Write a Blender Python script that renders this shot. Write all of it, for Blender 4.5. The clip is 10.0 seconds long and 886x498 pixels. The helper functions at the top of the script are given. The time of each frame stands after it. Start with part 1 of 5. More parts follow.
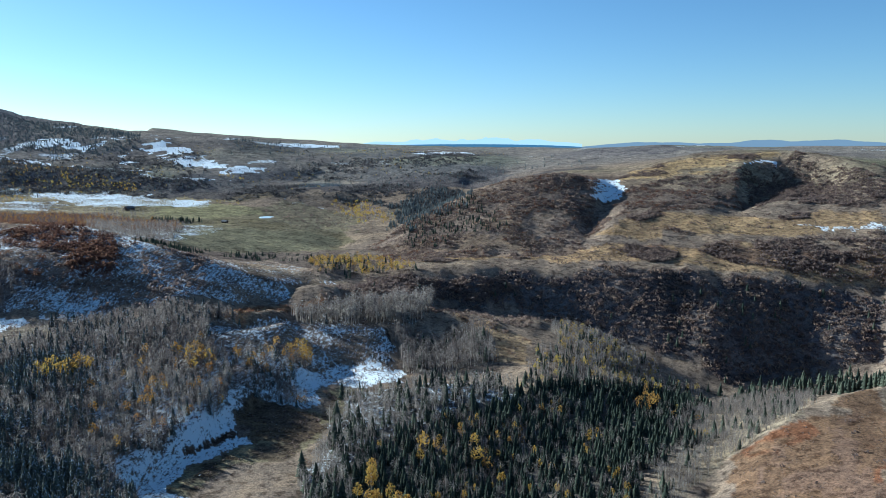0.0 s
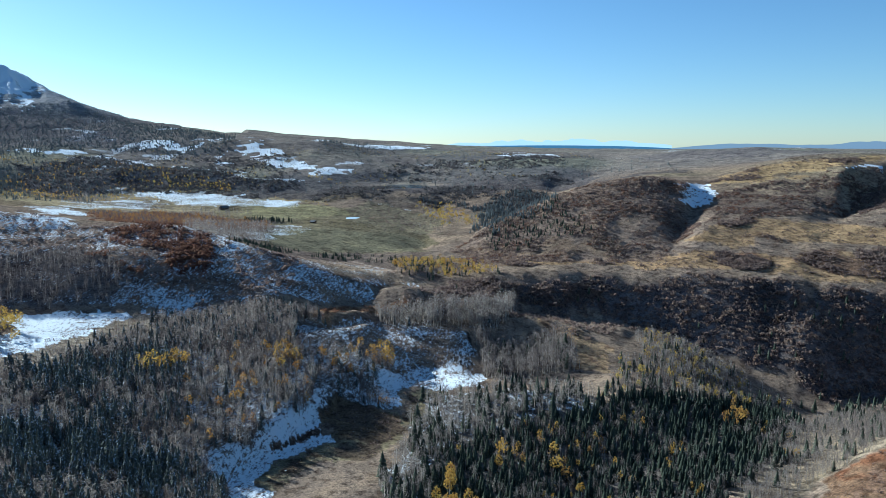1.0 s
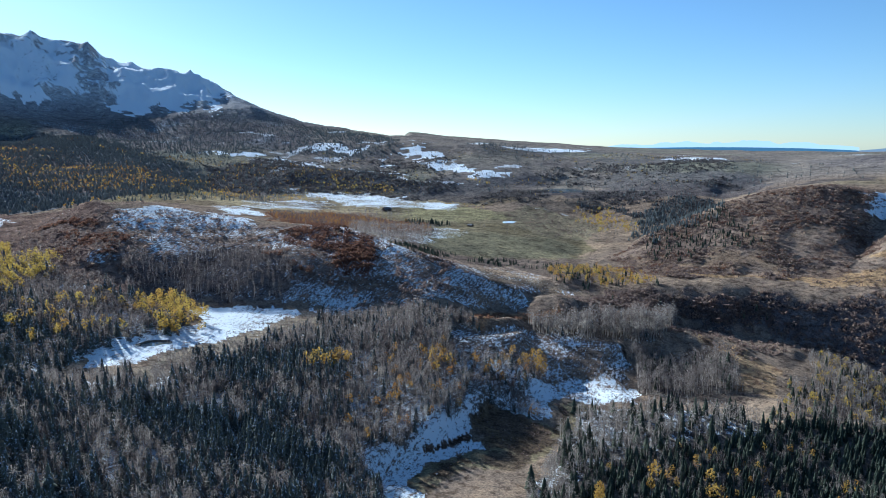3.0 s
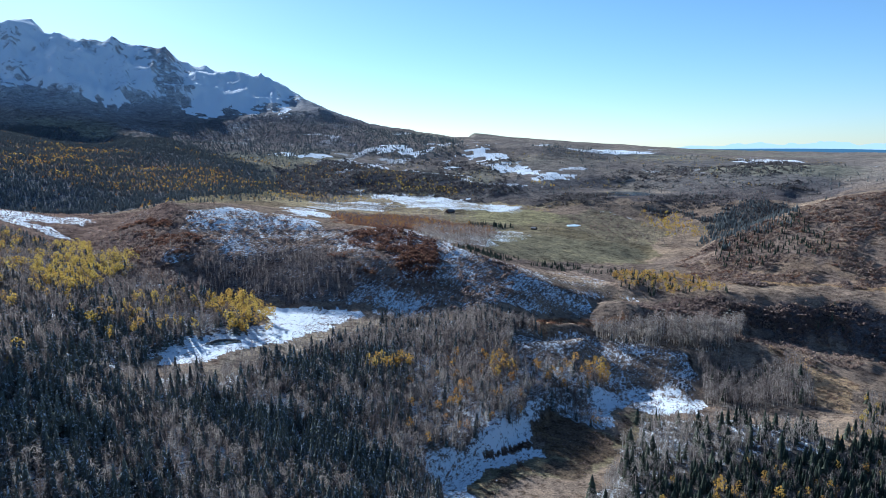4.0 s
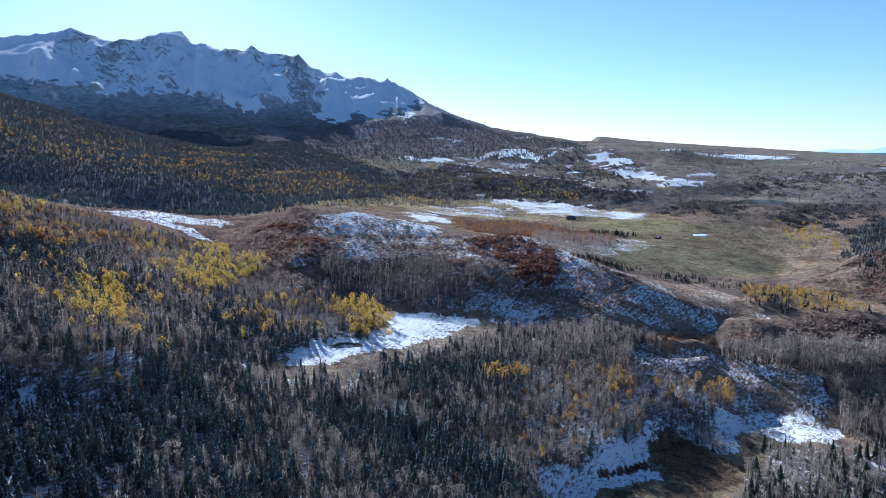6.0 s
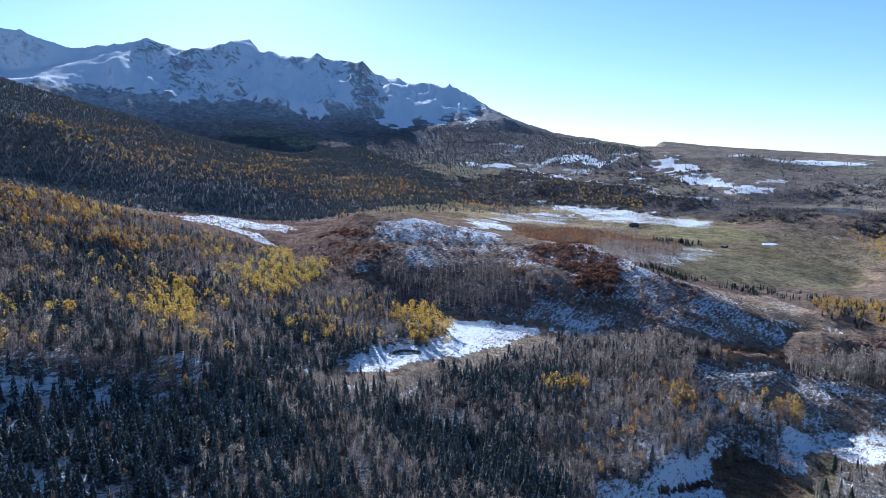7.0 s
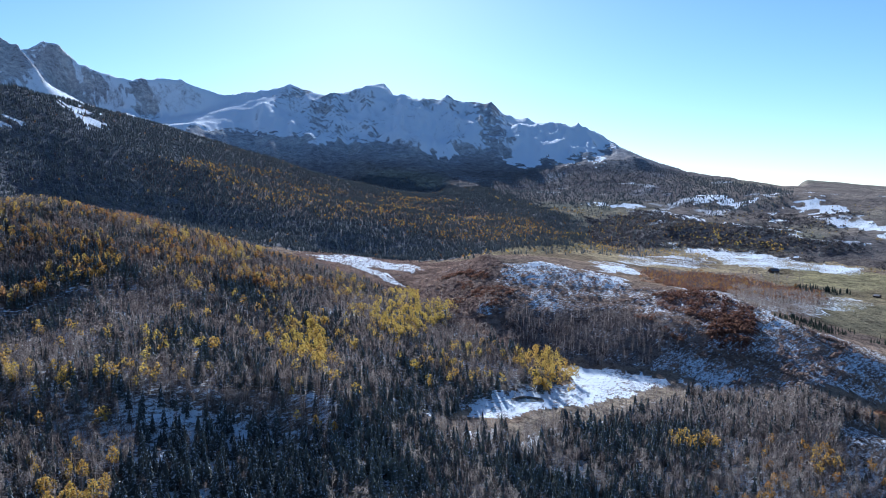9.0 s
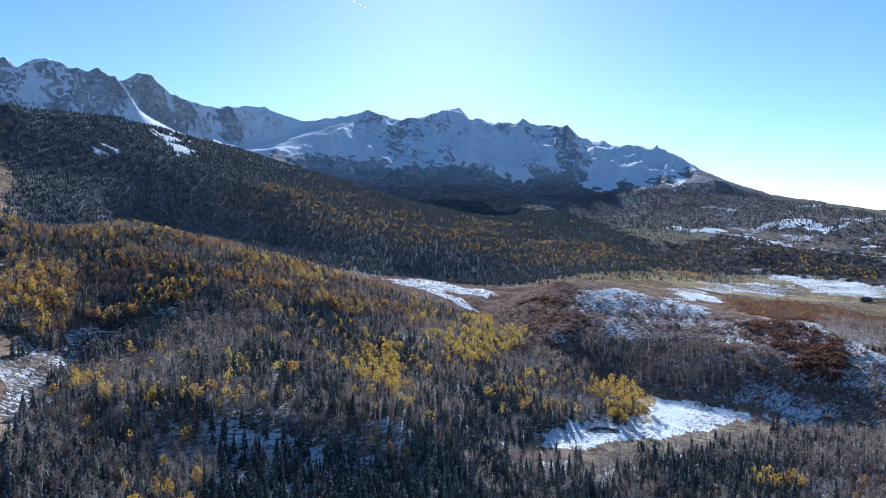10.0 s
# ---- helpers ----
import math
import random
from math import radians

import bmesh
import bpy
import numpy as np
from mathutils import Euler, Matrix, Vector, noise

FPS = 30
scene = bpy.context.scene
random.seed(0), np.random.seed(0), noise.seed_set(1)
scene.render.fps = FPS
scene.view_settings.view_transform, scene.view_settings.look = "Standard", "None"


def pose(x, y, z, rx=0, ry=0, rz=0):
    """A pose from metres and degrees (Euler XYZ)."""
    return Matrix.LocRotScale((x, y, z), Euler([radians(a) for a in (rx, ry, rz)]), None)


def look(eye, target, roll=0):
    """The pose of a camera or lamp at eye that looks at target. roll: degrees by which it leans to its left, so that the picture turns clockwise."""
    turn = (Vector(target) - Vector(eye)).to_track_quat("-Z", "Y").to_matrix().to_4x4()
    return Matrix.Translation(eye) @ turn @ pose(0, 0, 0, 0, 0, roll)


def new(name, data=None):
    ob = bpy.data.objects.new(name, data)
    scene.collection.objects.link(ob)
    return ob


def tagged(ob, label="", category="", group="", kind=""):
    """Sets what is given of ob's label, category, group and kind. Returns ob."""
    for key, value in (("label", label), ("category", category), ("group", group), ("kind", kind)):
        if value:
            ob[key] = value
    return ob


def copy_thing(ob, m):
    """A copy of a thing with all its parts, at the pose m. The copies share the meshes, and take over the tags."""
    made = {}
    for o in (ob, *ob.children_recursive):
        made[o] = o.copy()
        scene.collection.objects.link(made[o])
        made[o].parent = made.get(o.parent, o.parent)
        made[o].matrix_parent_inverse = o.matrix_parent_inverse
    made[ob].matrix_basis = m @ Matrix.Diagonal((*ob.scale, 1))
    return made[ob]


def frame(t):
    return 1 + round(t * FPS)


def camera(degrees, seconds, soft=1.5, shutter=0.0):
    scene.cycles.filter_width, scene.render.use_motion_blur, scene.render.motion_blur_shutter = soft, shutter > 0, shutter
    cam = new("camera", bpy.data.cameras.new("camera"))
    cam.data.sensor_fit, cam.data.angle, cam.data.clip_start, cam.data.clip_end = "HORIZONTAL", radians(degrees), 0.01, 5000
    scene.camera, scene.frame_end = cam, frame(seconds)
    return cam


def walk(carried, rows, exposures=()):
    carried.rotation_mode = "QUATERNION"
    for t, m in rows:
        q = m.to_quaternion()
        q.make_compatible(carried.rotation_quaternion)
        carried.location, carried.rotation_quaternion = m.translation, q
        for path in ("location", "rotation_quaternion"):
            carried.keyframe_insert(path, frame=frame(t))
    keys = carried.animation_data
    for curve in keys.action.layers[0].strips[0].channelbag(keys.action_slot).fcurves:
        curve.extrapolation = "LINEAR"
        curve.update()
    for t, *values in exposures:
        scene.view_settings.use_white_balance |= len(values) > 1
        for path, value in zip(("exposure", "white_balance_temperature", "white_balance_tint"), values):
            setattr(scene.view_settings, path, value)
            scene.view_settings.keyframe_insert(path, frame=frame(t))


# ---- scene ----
cam = camera(61.62, 10.0, soft=0.52)
walk(cam, [
    (0.0, pose(0.00, 0.00, 140.00, 81.898, 0.113, 0.000)),
    (0.5, pose(0.27, -1.14, 141.70, 81.921, 0.064, 3.250)),
    (1.0, pose(0.52, -2.13, 143.36, 81.948, 0.031, 6.480)),
    (1.5, pose(0.76, -2.97, 144.98, 81.959, 0.044, 9.670)),
    (2.0, pose(0.99, -3.70, 146.58, 81.978, 0.068, 12.803)),
    (2.5, pose(1.23, -4.32, 148.14, 81.992, 0.042, 15.816)),
    (4.0, pose(2.02, -5.68, 152.73, 82.053, -0.003, 23.490)),
    (4.5, pose(2.34, -6.03, 154.23, 82.100, 0.004, 25.793)),
    (5.0, pose(2.69, -6.34, 155.72, 82.150, -0.019, 28.109)),
    (5.5, pose(3.08, -6.64, 157.22, 82.183, -0.037, 30.432)),
    (7.0, pose(4.59, -7.62, 161.75, 82.563, -0.036, 37.474)),
    (7.5, pose(5.22, -8.02, 163.28, 83.033, 0.009, 39.814)),
    (8.0, pose(5.93, -8.48, 164.84, 83.736, -0.006, 42.197)),
    (8.5, pose(6.73, -9.03, 166.42, 84.569, -0.039, 44.652)),
    (9.0, pose(7.61, -9.67, 168.03, 85.434, -0.064, 47.209)),
    (9.5, pose(8.59, -10.42, 169.67, 86.279, -0.147, 50.017)),
    (10.0, pose(9.68, -11.29, 171.35, 87.165, -0.111, 52.954)),
], exposures=[(0.0, 0.97, 4750, -3), (2.5, 1.0, 4760, 1), (5.0, 1.07, 4780, 9), (7.5, 1.1, 4780, 12), (10.0, 1.08, 4780, 10)])

# ---- light: low morning sun ahead and to the left, clear sky ----
SUN_AZ, SUN_EL = 53.0, 19.5
world = bpy.data.worlds.new("sky")
scene.world = world
world.use_nodes = True
wn = world.node_tree.nodes
sky = wn.new("ShaderNodeTexSky")
sky.sky_type = "NISHITA"
sky.sun_disc = False
sky.sun_elevation = radians(SUN_EL)
sky.sun_rotation = radians(-SUN_AZ)
sky.altitude = 2600
sky.air_density, sky.dust_density, sky.ozone_density = 1.15, 0.95, 1.8
wn["Background"].inputs["Strength"].default_value = 0.0555
world.node_tree.links.new(sky.outputs["Color"], wn["Background"].inputs["Color"])

sun_data = bpy.data.lights.new("sun", "SUN")
sun_data.energy, sun_data.angle, sun_data.color = 5.0, radians(0.5), (1.0, 0.93, 0.81)
sun = new("sun", sun_data)
_e, _a = radians(SUN_EL), radians(SUN_AZ)
sun.matrix_world = look((0, 0, 1500), Vector((0, 0, 1500)) - Vector((-math.sin(_a) * math.cos(_e), math.cos(_a) * math.cos(_e), math.sin(_e))))

# ---- lie of the land: a membrane stretched over crest, rim, foot and creek lines ----
# every line: bearing in degrees (left of the start view positive), distance and height in metres
CREASES = []


def crease(name, *points):
    CREASES.append(points)


crease("bench_rim", (6.4, 735, 4.2), (4.2, 745, 8.3), (-2.9, 765, 11.5), (-9.4, 770, 11.5), (-15.7, 772, 13.6), (-21.7, 790, 7.5), (-26.5, 808, 1.9), (-31.3, 825, -8.7))
crease("scarp_foot", (0.7, 685, -19.4), (-8.7, 706, -28.8), (-13.4, 684, -42.3), (-17.3, 662, -53.8), (-22.1, 668, -64.9), (-27.7, 700, -61.9), (-31.6, 728, -52.9))
crease("scarp_spur_c", (-7.3, 668, -19.7), (-7.7, 615, -23.4))
crease("right_creek", (-12.3, 530, -29.2), (-18.1, 610, -56.1), (-20.2, 622, -62.8), (-23.7, 640, -66.1), (-31.7, 668, -55.3))
crease("near_right_crest", (-31.7, 465, 6.6), (-28.8, 425, 8.3), (-26, 395, 4.6), (-23.5, 368, -3.9), (-20.8, 330, -15.1))
crease("near_right_slope", (-32.3, 300, 12.8), (-28.2, 310, 2.6))
crease("valley_floor_right", (-3.4, 340, -21.1), (-9.7, 392, -23.9), (-14, 440, -23.3), (-12.3, 497, -15.9))
crease("creek", (24.7, 320, -5.6), (20.4, 352, -7.9), (16.2, 405, -10), (11.8, 455, -11.7), (7.8, 485, -16.6), (3.8, 480, -16.2))
crease("valley_mid", (1.7, 455, -12.1), (-5.2, 440, -14.9), (-9.6, 490, -17))
crease("grove_foot", (16.7, 588, 8.3), (10.8, 603, -1.9), (5.5, 598, -6.9), (0.7, 630, -6.6))
crease("orange_ridge", (17.3, 598, 9.3), (13.7, 640, 7.4), (9.9, 690, 5.7), (6.4, 735, 4.2))
crease("orange_knoll", (-0.2, 640, -5.9), (-3.8, 630, -11.4), (-6.9, 605, -19.1), (-9.6, 560, -25.9))
crease("aspen_knoll_foot", (4.3, 515, -23.3), (-0.2, 500, -23.1), (-4.3, 515, -23.4))
crease("aspen_knoll_top", (2.9, 580, -19.8), (-0.7, 585, -21.4))
crease("snow_slope_top", (15.5, 556, 0.2), (10, 568, -5.2), (4.7, 575, -5.2))
crease("snow_slope_foot", (10.9, 500, -12), (7.4, 515, -19.8), (4.3, 520, -20.6))
crease("hill_a_crest", (4.1, 985, 29.9), (1.1, 1030, 45.8), (-2, 1070, 66.5), (-5, 1100, 83.7), (-7.6, 1120, 91.3), (-9.3, 1130, 93.5), (-11, 1150, 85.2), (-12.9, 1210, 75.5))
crease("hill_a_foot", (6.3, 900, 6.6), (2.8, 870, 13.7), (-2.9, 830, 12.2), (-9.4, 850, 15.8))
crease("hill_b_crest", (-12.9, 1210, 75.5), (-13.9, 1270, 89.3), (-16.7, 1330, 108.6), (-19, 1380, 123.4), (-21.3, 1400, 127.2), (-23.9, 1390, 127.4), (-25.1, 1360, 127.7), (-27.4, 1320, 119.4), (-30.7, 1250, 100))
crease("hill_b_spur", (-21.8, 1260, 109.2), (-23, 1290, 106.9), (-24, 1310, 110.2))
crease("hill_b_edge", (-21.6, 1250, 105.9), (-21.4, 1150, 77.9), (-21.5, 1065, 50.8))
crease("hill_b_hollow_head", (-22.3, 1222, 76), (-23.2, 1236, 72), (-24.6, 1262, 75), (-26.1, 1258, 74), (-27.6, 1238, 74), (-26.5, 1160, 63.8), (-23.1, 1120, 52), (-22.1, 1110, 50), (-22.0, 1070, 45))
crease("hill_a_edge", (-11.5, 1130, 86), (-11.3, 1060, 66), (-10.6, 985, 44), (-10.1, 925, 31))
crease("hill_a_side", (-12.5, 1130, 69), (-12.2, 1050, 50), (-11.5, 975, 33), (-10.9, 915, 24))
crease("hill_b_hollow", (-21.9, 1060, 51.5), (-24.4, 1090, 59.7), (-27.6, 1110, 66.2), (-30.8, 1130, 72.3))
crease("upper_bench", (-12.7, 930, 46.2), (-17.6, 1000, 52.2), (-21.5, 965, 39.9), (-26.9, 1020, 48.9), (-30.9, 1070, 57))
crease("mid_bench", (-11.5, 845, 22.4), (-17.7, 860, 23.5), (-23.5, 900, 28.8), (-31, 945, 36.9))
crease("gorge", (6.3, 920, 10.7), (3.7, 1010, 13), (1.1, 1150, 30.4), (-2, 1350, 42.2))
crease("far_right_crest", (-7.6, 2050, 115), (-10.9, 2000, 125.8), (-13.4, 1950, 131.8), (-16.6, 1950, 140.1), (-19.3, 1900, 134.5), (-22.4, 2000, 127.3))
crease("far_right_foot", (-2, 1500, 54.1), (-7.6, 1650, 89.2), (-12.6, 1650, 101.8), (-18.6, 1600, 115))
crease("horizon_right", (5.3, 3600, 124.2), (1, 3900, 119.3), (-5, 4000, 112.1), (-9.2, 3900, 109.6), (-14.6, 3400, 110), (-21.2, 3200, 114), (-30.5, 3200, 122))
crease("red_hill_crest", (45.1, 834, 69.3), (43.5, 864, 85.1), (41.4, 879, 87.1), (38.1, 864, 80.8), (35.6, 849, 72.4), (32.2, 819, 65.1), (28.7, 794, 63.7), (26, 779, 62.3), (21.6, 699, 50.7), (18, 684, 39.7), (14.5, 676, 24.3), (11.9, 669, 16.5), (8.2, 659, 15.5))
crease("red_hill_shoulder", (44.4, 709, 60.6), (39.1, 734, 54.8), (34, 719, 49.6), (29.6, 689, 50.5), (25.1, 669, 45.4), (20.7, 634, 31.4), (16.2, 624, 22.3))
crease("red_hill_foot", (40.9, 634, 25.4), (37.1, 619, 20.1), (31.8, 612, 16.4), (25.1, 589, 13.7), (20.6, 579, 15.7), (16.2, 574, 14.6), (12.3, 599, 12.9))
crease("snow_field", (45.8, 434, 26.4), (42, 479, 25.4), (37.2, 514, 19.5), (34.1, 559, 16.4), (29.6, 574, 15.2))
crease("forest_spur", (36.2, 329, 13.1), (32.5, 376, 12.3), (27.9, 436, 12.6), (23.8, 482, 11.3), (17.9, 504, 11.8), (12.2, 554, 10.4))
crease("spur_bank", (29.8, 299, 6), (24.2, 339, 3.7), (19.1, 379, 3.3), (14.4, 450, 0), (10.8, 474, -5))
crease("hill_left_gully", (50.2, 824, 49.8), (46.8, 714, 53.5), (42.9, 654, 37.6))
crease("meadow_near", (20.7, 794, 36.9), (18.1, 809, 27.1), (14.1, 819, 16.3), (10.7, 794, 12.6), (8.7, 764, 15.3))
crease("meadow_mid", (29.5, 1174, 46.2), (22, 1044, 33.9), (16.4, 1004, 24.4), (7.9, 1004, -0.9))
crease("meadow_far", (32.1, 1384, 45.4), (23.8, 1324, 30.2), (13.4, 1204, 24), (6.5, 1304, 23.6))
crease("plain_far", (35.1, 1554, 48.2), (29.9, 1594, 49.2), (20.7, 1524, 46.9), (12.2, 1444, 41), (5, 1444, 50.4), (-1.2, 1494, 67.1))
crease("escarp_rim", (30.7, 1765, 85), (27, 1760, 86), (23, 1672, 79), (22.1, 1612, 69), (18, 1497, 53), (12.9, 1412, 51))
crease("escarp_foot", (30.8, 1692, 61), (27.8, 1666, 58.5), (23.1, 1572, 50), (18.9, 1450, 40.5), (13.5, 1386, 41))
crease("plain_rise", (35.5, 1844, 72.9), (27.2, 1864, 89.2), (22.1, 1774, 84.4), (16, 1714, 86.3), (9.4, 1674, 77.4), (1.5, 1844, 110.7), (-4.1, 1794, 105.7))
crease("mesa_rim", (26.8, 2294, 160.4), (23.4, 2144, 155.1), (20.4, 2094, 158.2), (18.2, 2074, 150.5), (15.7, 2054, 150.5), (12.4, 2144, 141), (7.2, 2294, 130.7))
crease("mesa_foot", (26.4, 2044, 121.4), (22.9, 1944, 108.4), (19.5, 1954, 120.1), (14.4, 1914, 117), (8.3, 1974, 116.8))
crease("left_hill_crest", (84.5, 789, 147.5), (80.1, 808, 148.3), (76, 828, 154.2), (68.9, 807, 128.8), (63, 786, 106.1), (57.8, 756, 81.5), (52.5, 715, 58.6), (48.9, 670, 44.8), (45.6, 625, 33.7))
crease("left_hill_mid", (84.9, 559, 102), (80.2, 533, 71.9), (74.9, 558, 83.9), (67.1, 564, 85.7), (62.9, 514, 70.6), (57.6, 456, 58.2), (54.1, 499, 56.4), (49.8, 505, 42.2))
crease("left_hill_low", (85.7, 374, 70.9), (80.8, 351, 64.9), (73.9, 339, 58), (69.8, 337, 55.1), (63.3, 338, 49), (58.9, 331, 47.6), (54.8, 320, 46.4))
crease("left_hill_break", (78.5, 383, 77.1), (73.7, 375, 73.8), (69.6, 373, 72.2), (63.2, 372, 65.5), (58.8, 374, 63.9), (54.8, 358, 60.8))
crease("clearing", (85.5, 409, 68.8), (83.3, 439, 68.4), (80, 488, 71.2), (74.5, 568, 88.4))
crease("left_hollow", (82.4, 989, 137.7), (75.9, 1018, 140.1), (68.8, 997, 117.4), (63, 986, 89.8))
crease("snowbank_crest", (59.5, 926, 86.3), (57.7, 986, 84.5), (54.2, 1056, 75.8), (49.7, 1075, 58.5), (46.7, 975, 66.4), (43.6, 885, 94.4))
crease("behind_snowbank", (56.8, 1166, 59.8), (49.7, 1215, 55.3), (43.6, 1235, 73.9))
crease("big_slope_foot", (77.3, 1188, 146.2), (69.6, 1187, 125.1), (62.9, 1206, 101.3), (54.9, 1316, 94.3), (50.6, 1635, 120), (45.4, 1835, 96.4), (39.4, 1785, 113.5))
crease("big_slope_mid", (84.1, 1239, 227.8), (77.2, 1388, 229.3), (65.4, 1486, 205.1), (56.7, 1786, 149.2), (49.7, 2085, 141.2))
crease("big_slope_crest", (84, 1489, 360.4), (82, 1539, 354.3), (77, 1738, 377.5), (73.3, 1937, 368), (67.3, 2137, 336), (61, 2336, 273), (54.1, 2536, 192), (48, 2635, 137.5))
crease("big_slope_back", (84, 1900, 300), (77, 2150, 310), (73.3, 2350, 290), (67.3, 2550, 240), (61, 2750, 200), (54.1, 2800, 165))
crease("mountain_apron", (56.7, 2986, 241.1), (48, 2785, 222.4), (41.5, 2635, 168.2), (35.4, 2435, 156.6), (30.3, 2235, 135), (27, 2136, 130.4))
crease("mountain_shoulder", (69.3, 3487, 430), (62.7, 3336, 350), (54.1, 3286, 365.7), (44.5, 3085, 260.3), (37.8, 3135, 283.3), (32.3, 3035, 283.5))
crease("mountain_east", (83.6, 3989, 873.6), (83.3, 3989, 881.6), (82.7, 3989, 839.1), (81.6, 3939, 876.5), (80.2, 3889, 864.2), (79.2, 3838, 819.8), (77.8, 3788, 816.6), (76.6, 3688, 765.6), (75.1, 3488, 599.2))
crease("mountain_crest", (76.8, 4438, 860.1), (75.2, 4438, 927.3), (74.2, 4418, 910.4), (73.1, 4387, 821.6), (70, 4337, 742.4), (67.6, 4387, 775.3), (66.2, 4387, 766.4), (63.5, 4386, 681.9), (60.9, 4436, 734.8), (58.8, 4386, 760.8), (56.1, 4336, 701.3), (54.1, 4286, 725.2), (52.3, 4285, 757.7), (51.7, 4285, 760.9), (50.9, 4235, 683.9), (46.6, 4185, 653.8), (43.5, 4085, 639.2), (42.4, 4035, 566.3), (39.9, 3935, 521.6))
crease("mountain_west", (39.9, 3935, 521.6), (37.7, 3835, 484.6), (37.3, 3815, 487.9), (37, 3815, 504.2), (36.7, 3805, 469.8), (35.5, 3735, 446.4), (33.9, 3535, 366.3), (31.9, 3335, 301.3), (29.3, 3085, 240.3), (27.1, 2936, 222), (24.3, 2736, 199.4), (22.1, 2536, 177))
crease("lit_spur", (58.8, 4386, 760.8), (60.6, 4230, 672), (62.6, 4080, 604), (65.4, 3930, 530), (67.2, 3880, 500))
crease("lit_spur_back", (61.6, 4275, 655), (63.4, 4165, 602), (66.2, 4010, 534))
crease("east_bowl", (62.6, 4305, 636), (64.5, 4245, 572), (66.5, 4205, 540), (68.5, 4180, 535), (70, 4160, 540), (72.5, 4200, 570), (74.5, 4240, 620))
crease("east_front", (75.6, 3330, 480), (77.4, 3420, 520), (80, 3480, 545), (83.6, 3520, 570))
crease("behind_east", (76.2, 3760, 560), (78, 3960, 640), (80.3, 4090, 690), (83.4, 4200, 720))
crease("below_the_camera", (-60, 60, 45), (0, 60, 40), (60, 60, 50), (115, 60, 60))
crease("near_slope", (-60, 190, 30), (-30, 190, 22), (-12, 200, 0), (0, 220, -6), (20, 215, 6), (40, 220, 22), (60, 225, 38), (90, 220, 58), (115, 220, 66))
crease("behind_right", (-60, 320, 20), (-45, 460, 10), (-36, 470, 8))
crease("outer_right", (-60, 900, 60), (-50, 1300, 105), (-60, 3000, 150))
crease("outer_left", (115, 600, 160), (105, 1200, 260), (100, 1700, 400), (110, 4000, 900))

AZ0, AZ1, R0, R1 = -60.0, 115.0, 40.0, 4850.0
LN0, LN1 = math.log(R0), math.log(R1)


def stretch_membrane(nu, nv):
    """Heights on a grid of nu bearings and nv distances (even in ln r)."""
    heights = None
    levels = []
    a, b = nu, nv
    while a > 24 and b > 20:
        levels.append((a, b))
        a, b = a // 2, b // 2
    for a, b in reversed(levels):
        total, count = np.zeros((a, b)), np.zeros((a, b))
        for points in CREASES:
            p = np.array(points, float)
            u = (p[:, 0] - AZ0) / (AZ1 - AZ0) * (a - 1)
            v = (np.log(p[:, 1]) - LN0) / (LN1 - LN0) * (b - 1)
            for k in range(len(p) - 1):
                n = int(2 * max(abs(u[k + 1] - u[k]), abs(v[k + 1] - v[k]))) + 2
                s = np.linspace(0, 1, n)
                i = np.clip(np.rint(u[k] + s * (u[k + 1] - u[k])).astype(int), 0, a - 1)
                j = np.clip(np.rint(v[k] + s * (v[k + 1] - v[k])).astype(int), 0, b - 1)
                np.add.at(total, (i, j), p[k, 2] + s * (p[k + 1, 2] - p[k, 2]))
                np.add.at(count, (i, j), 1)
        fixed = count > 0
        value = total / np.maximum(count, 1)
        if heights is None:
            heights = np.full((a, b), value[fixed].mean())
        else:
            iu = np.linspace(0, heights.shape[0] - 1, a)
            iv = np.linspace(0, heights.shape[1] - 1, b)
            heights = lookup(heights, iu[:, None] + 0 * iv[None], iv[None] + 0 * iu[:, None])
        for step in range(260 if a < 100 else 120):
            heights[fixed] = value[fixed]
            pad = np.pad(heights, 1, mode="edge")
            heights = (pad[:-2, 1:-1] + pad[2:, 1:-1] + pad[1:-1, :-2] + pad[1:-1, 2:]) / 4
        heights[fixed] = value[fixed]
    return heights


def lookup(grid, u, v):
    """Bilinear value of a grid at the places u, v, counted in cells."""
    u, v = np.clip(u, 0, grid.shape[0] - 1.001), np.clip(v, 0, grid.shape[1] - 1.001)
    i, j = u.astype(int), v.astype(int)
    f, g = u - i, v - j
    return (grid[i, j] * (1 - f) * (1 - g) + grid[i + 1, j] * f * (1 - g)
            + grid[i, j + 1] * (1 - f) * g + grid[i + 1, j + 1] * f * g)


def soften(grid, times):
    for k in range(times):
        pad = np.pad(grid, 1, mode="edge")
        grid = (pad[:-2, 1:-1] + pad[2:, 1:-1] + pad[1:-1, :-2] + pad[1:-1, 2:] + 4 * grid) / 8
    return grid


def lattice(i, j, seed):
    h = (i.astype(np.int64) * 374761393 + j.astype(np.int64) * 668265263 + seed * 1274126177) & 0xFFFFFFFF
    h = ((h ^ (h >> 13)) * 1274126177) & 0xFFFFFFFF
    return ((h ^ (h >> 16)) & 0xFFFF) / 65535.0


def value_noise(x, y, seed):
    i, j = np.floor(x), np.floor(y)
    f, g = x - i, y - j
    f, g = f * f * (3 - 2 * f), g * g * (3 - 2 * g)
    return (lattice(i, j, seed) * (1 - f) * (1 - g) + lattice(i + 1, j, seed) * f * (1 - g)
            + lattice(i, j + 1, seed) * (1 - f) * g + lattice(i + 1, j + 1, seed) * f * g)


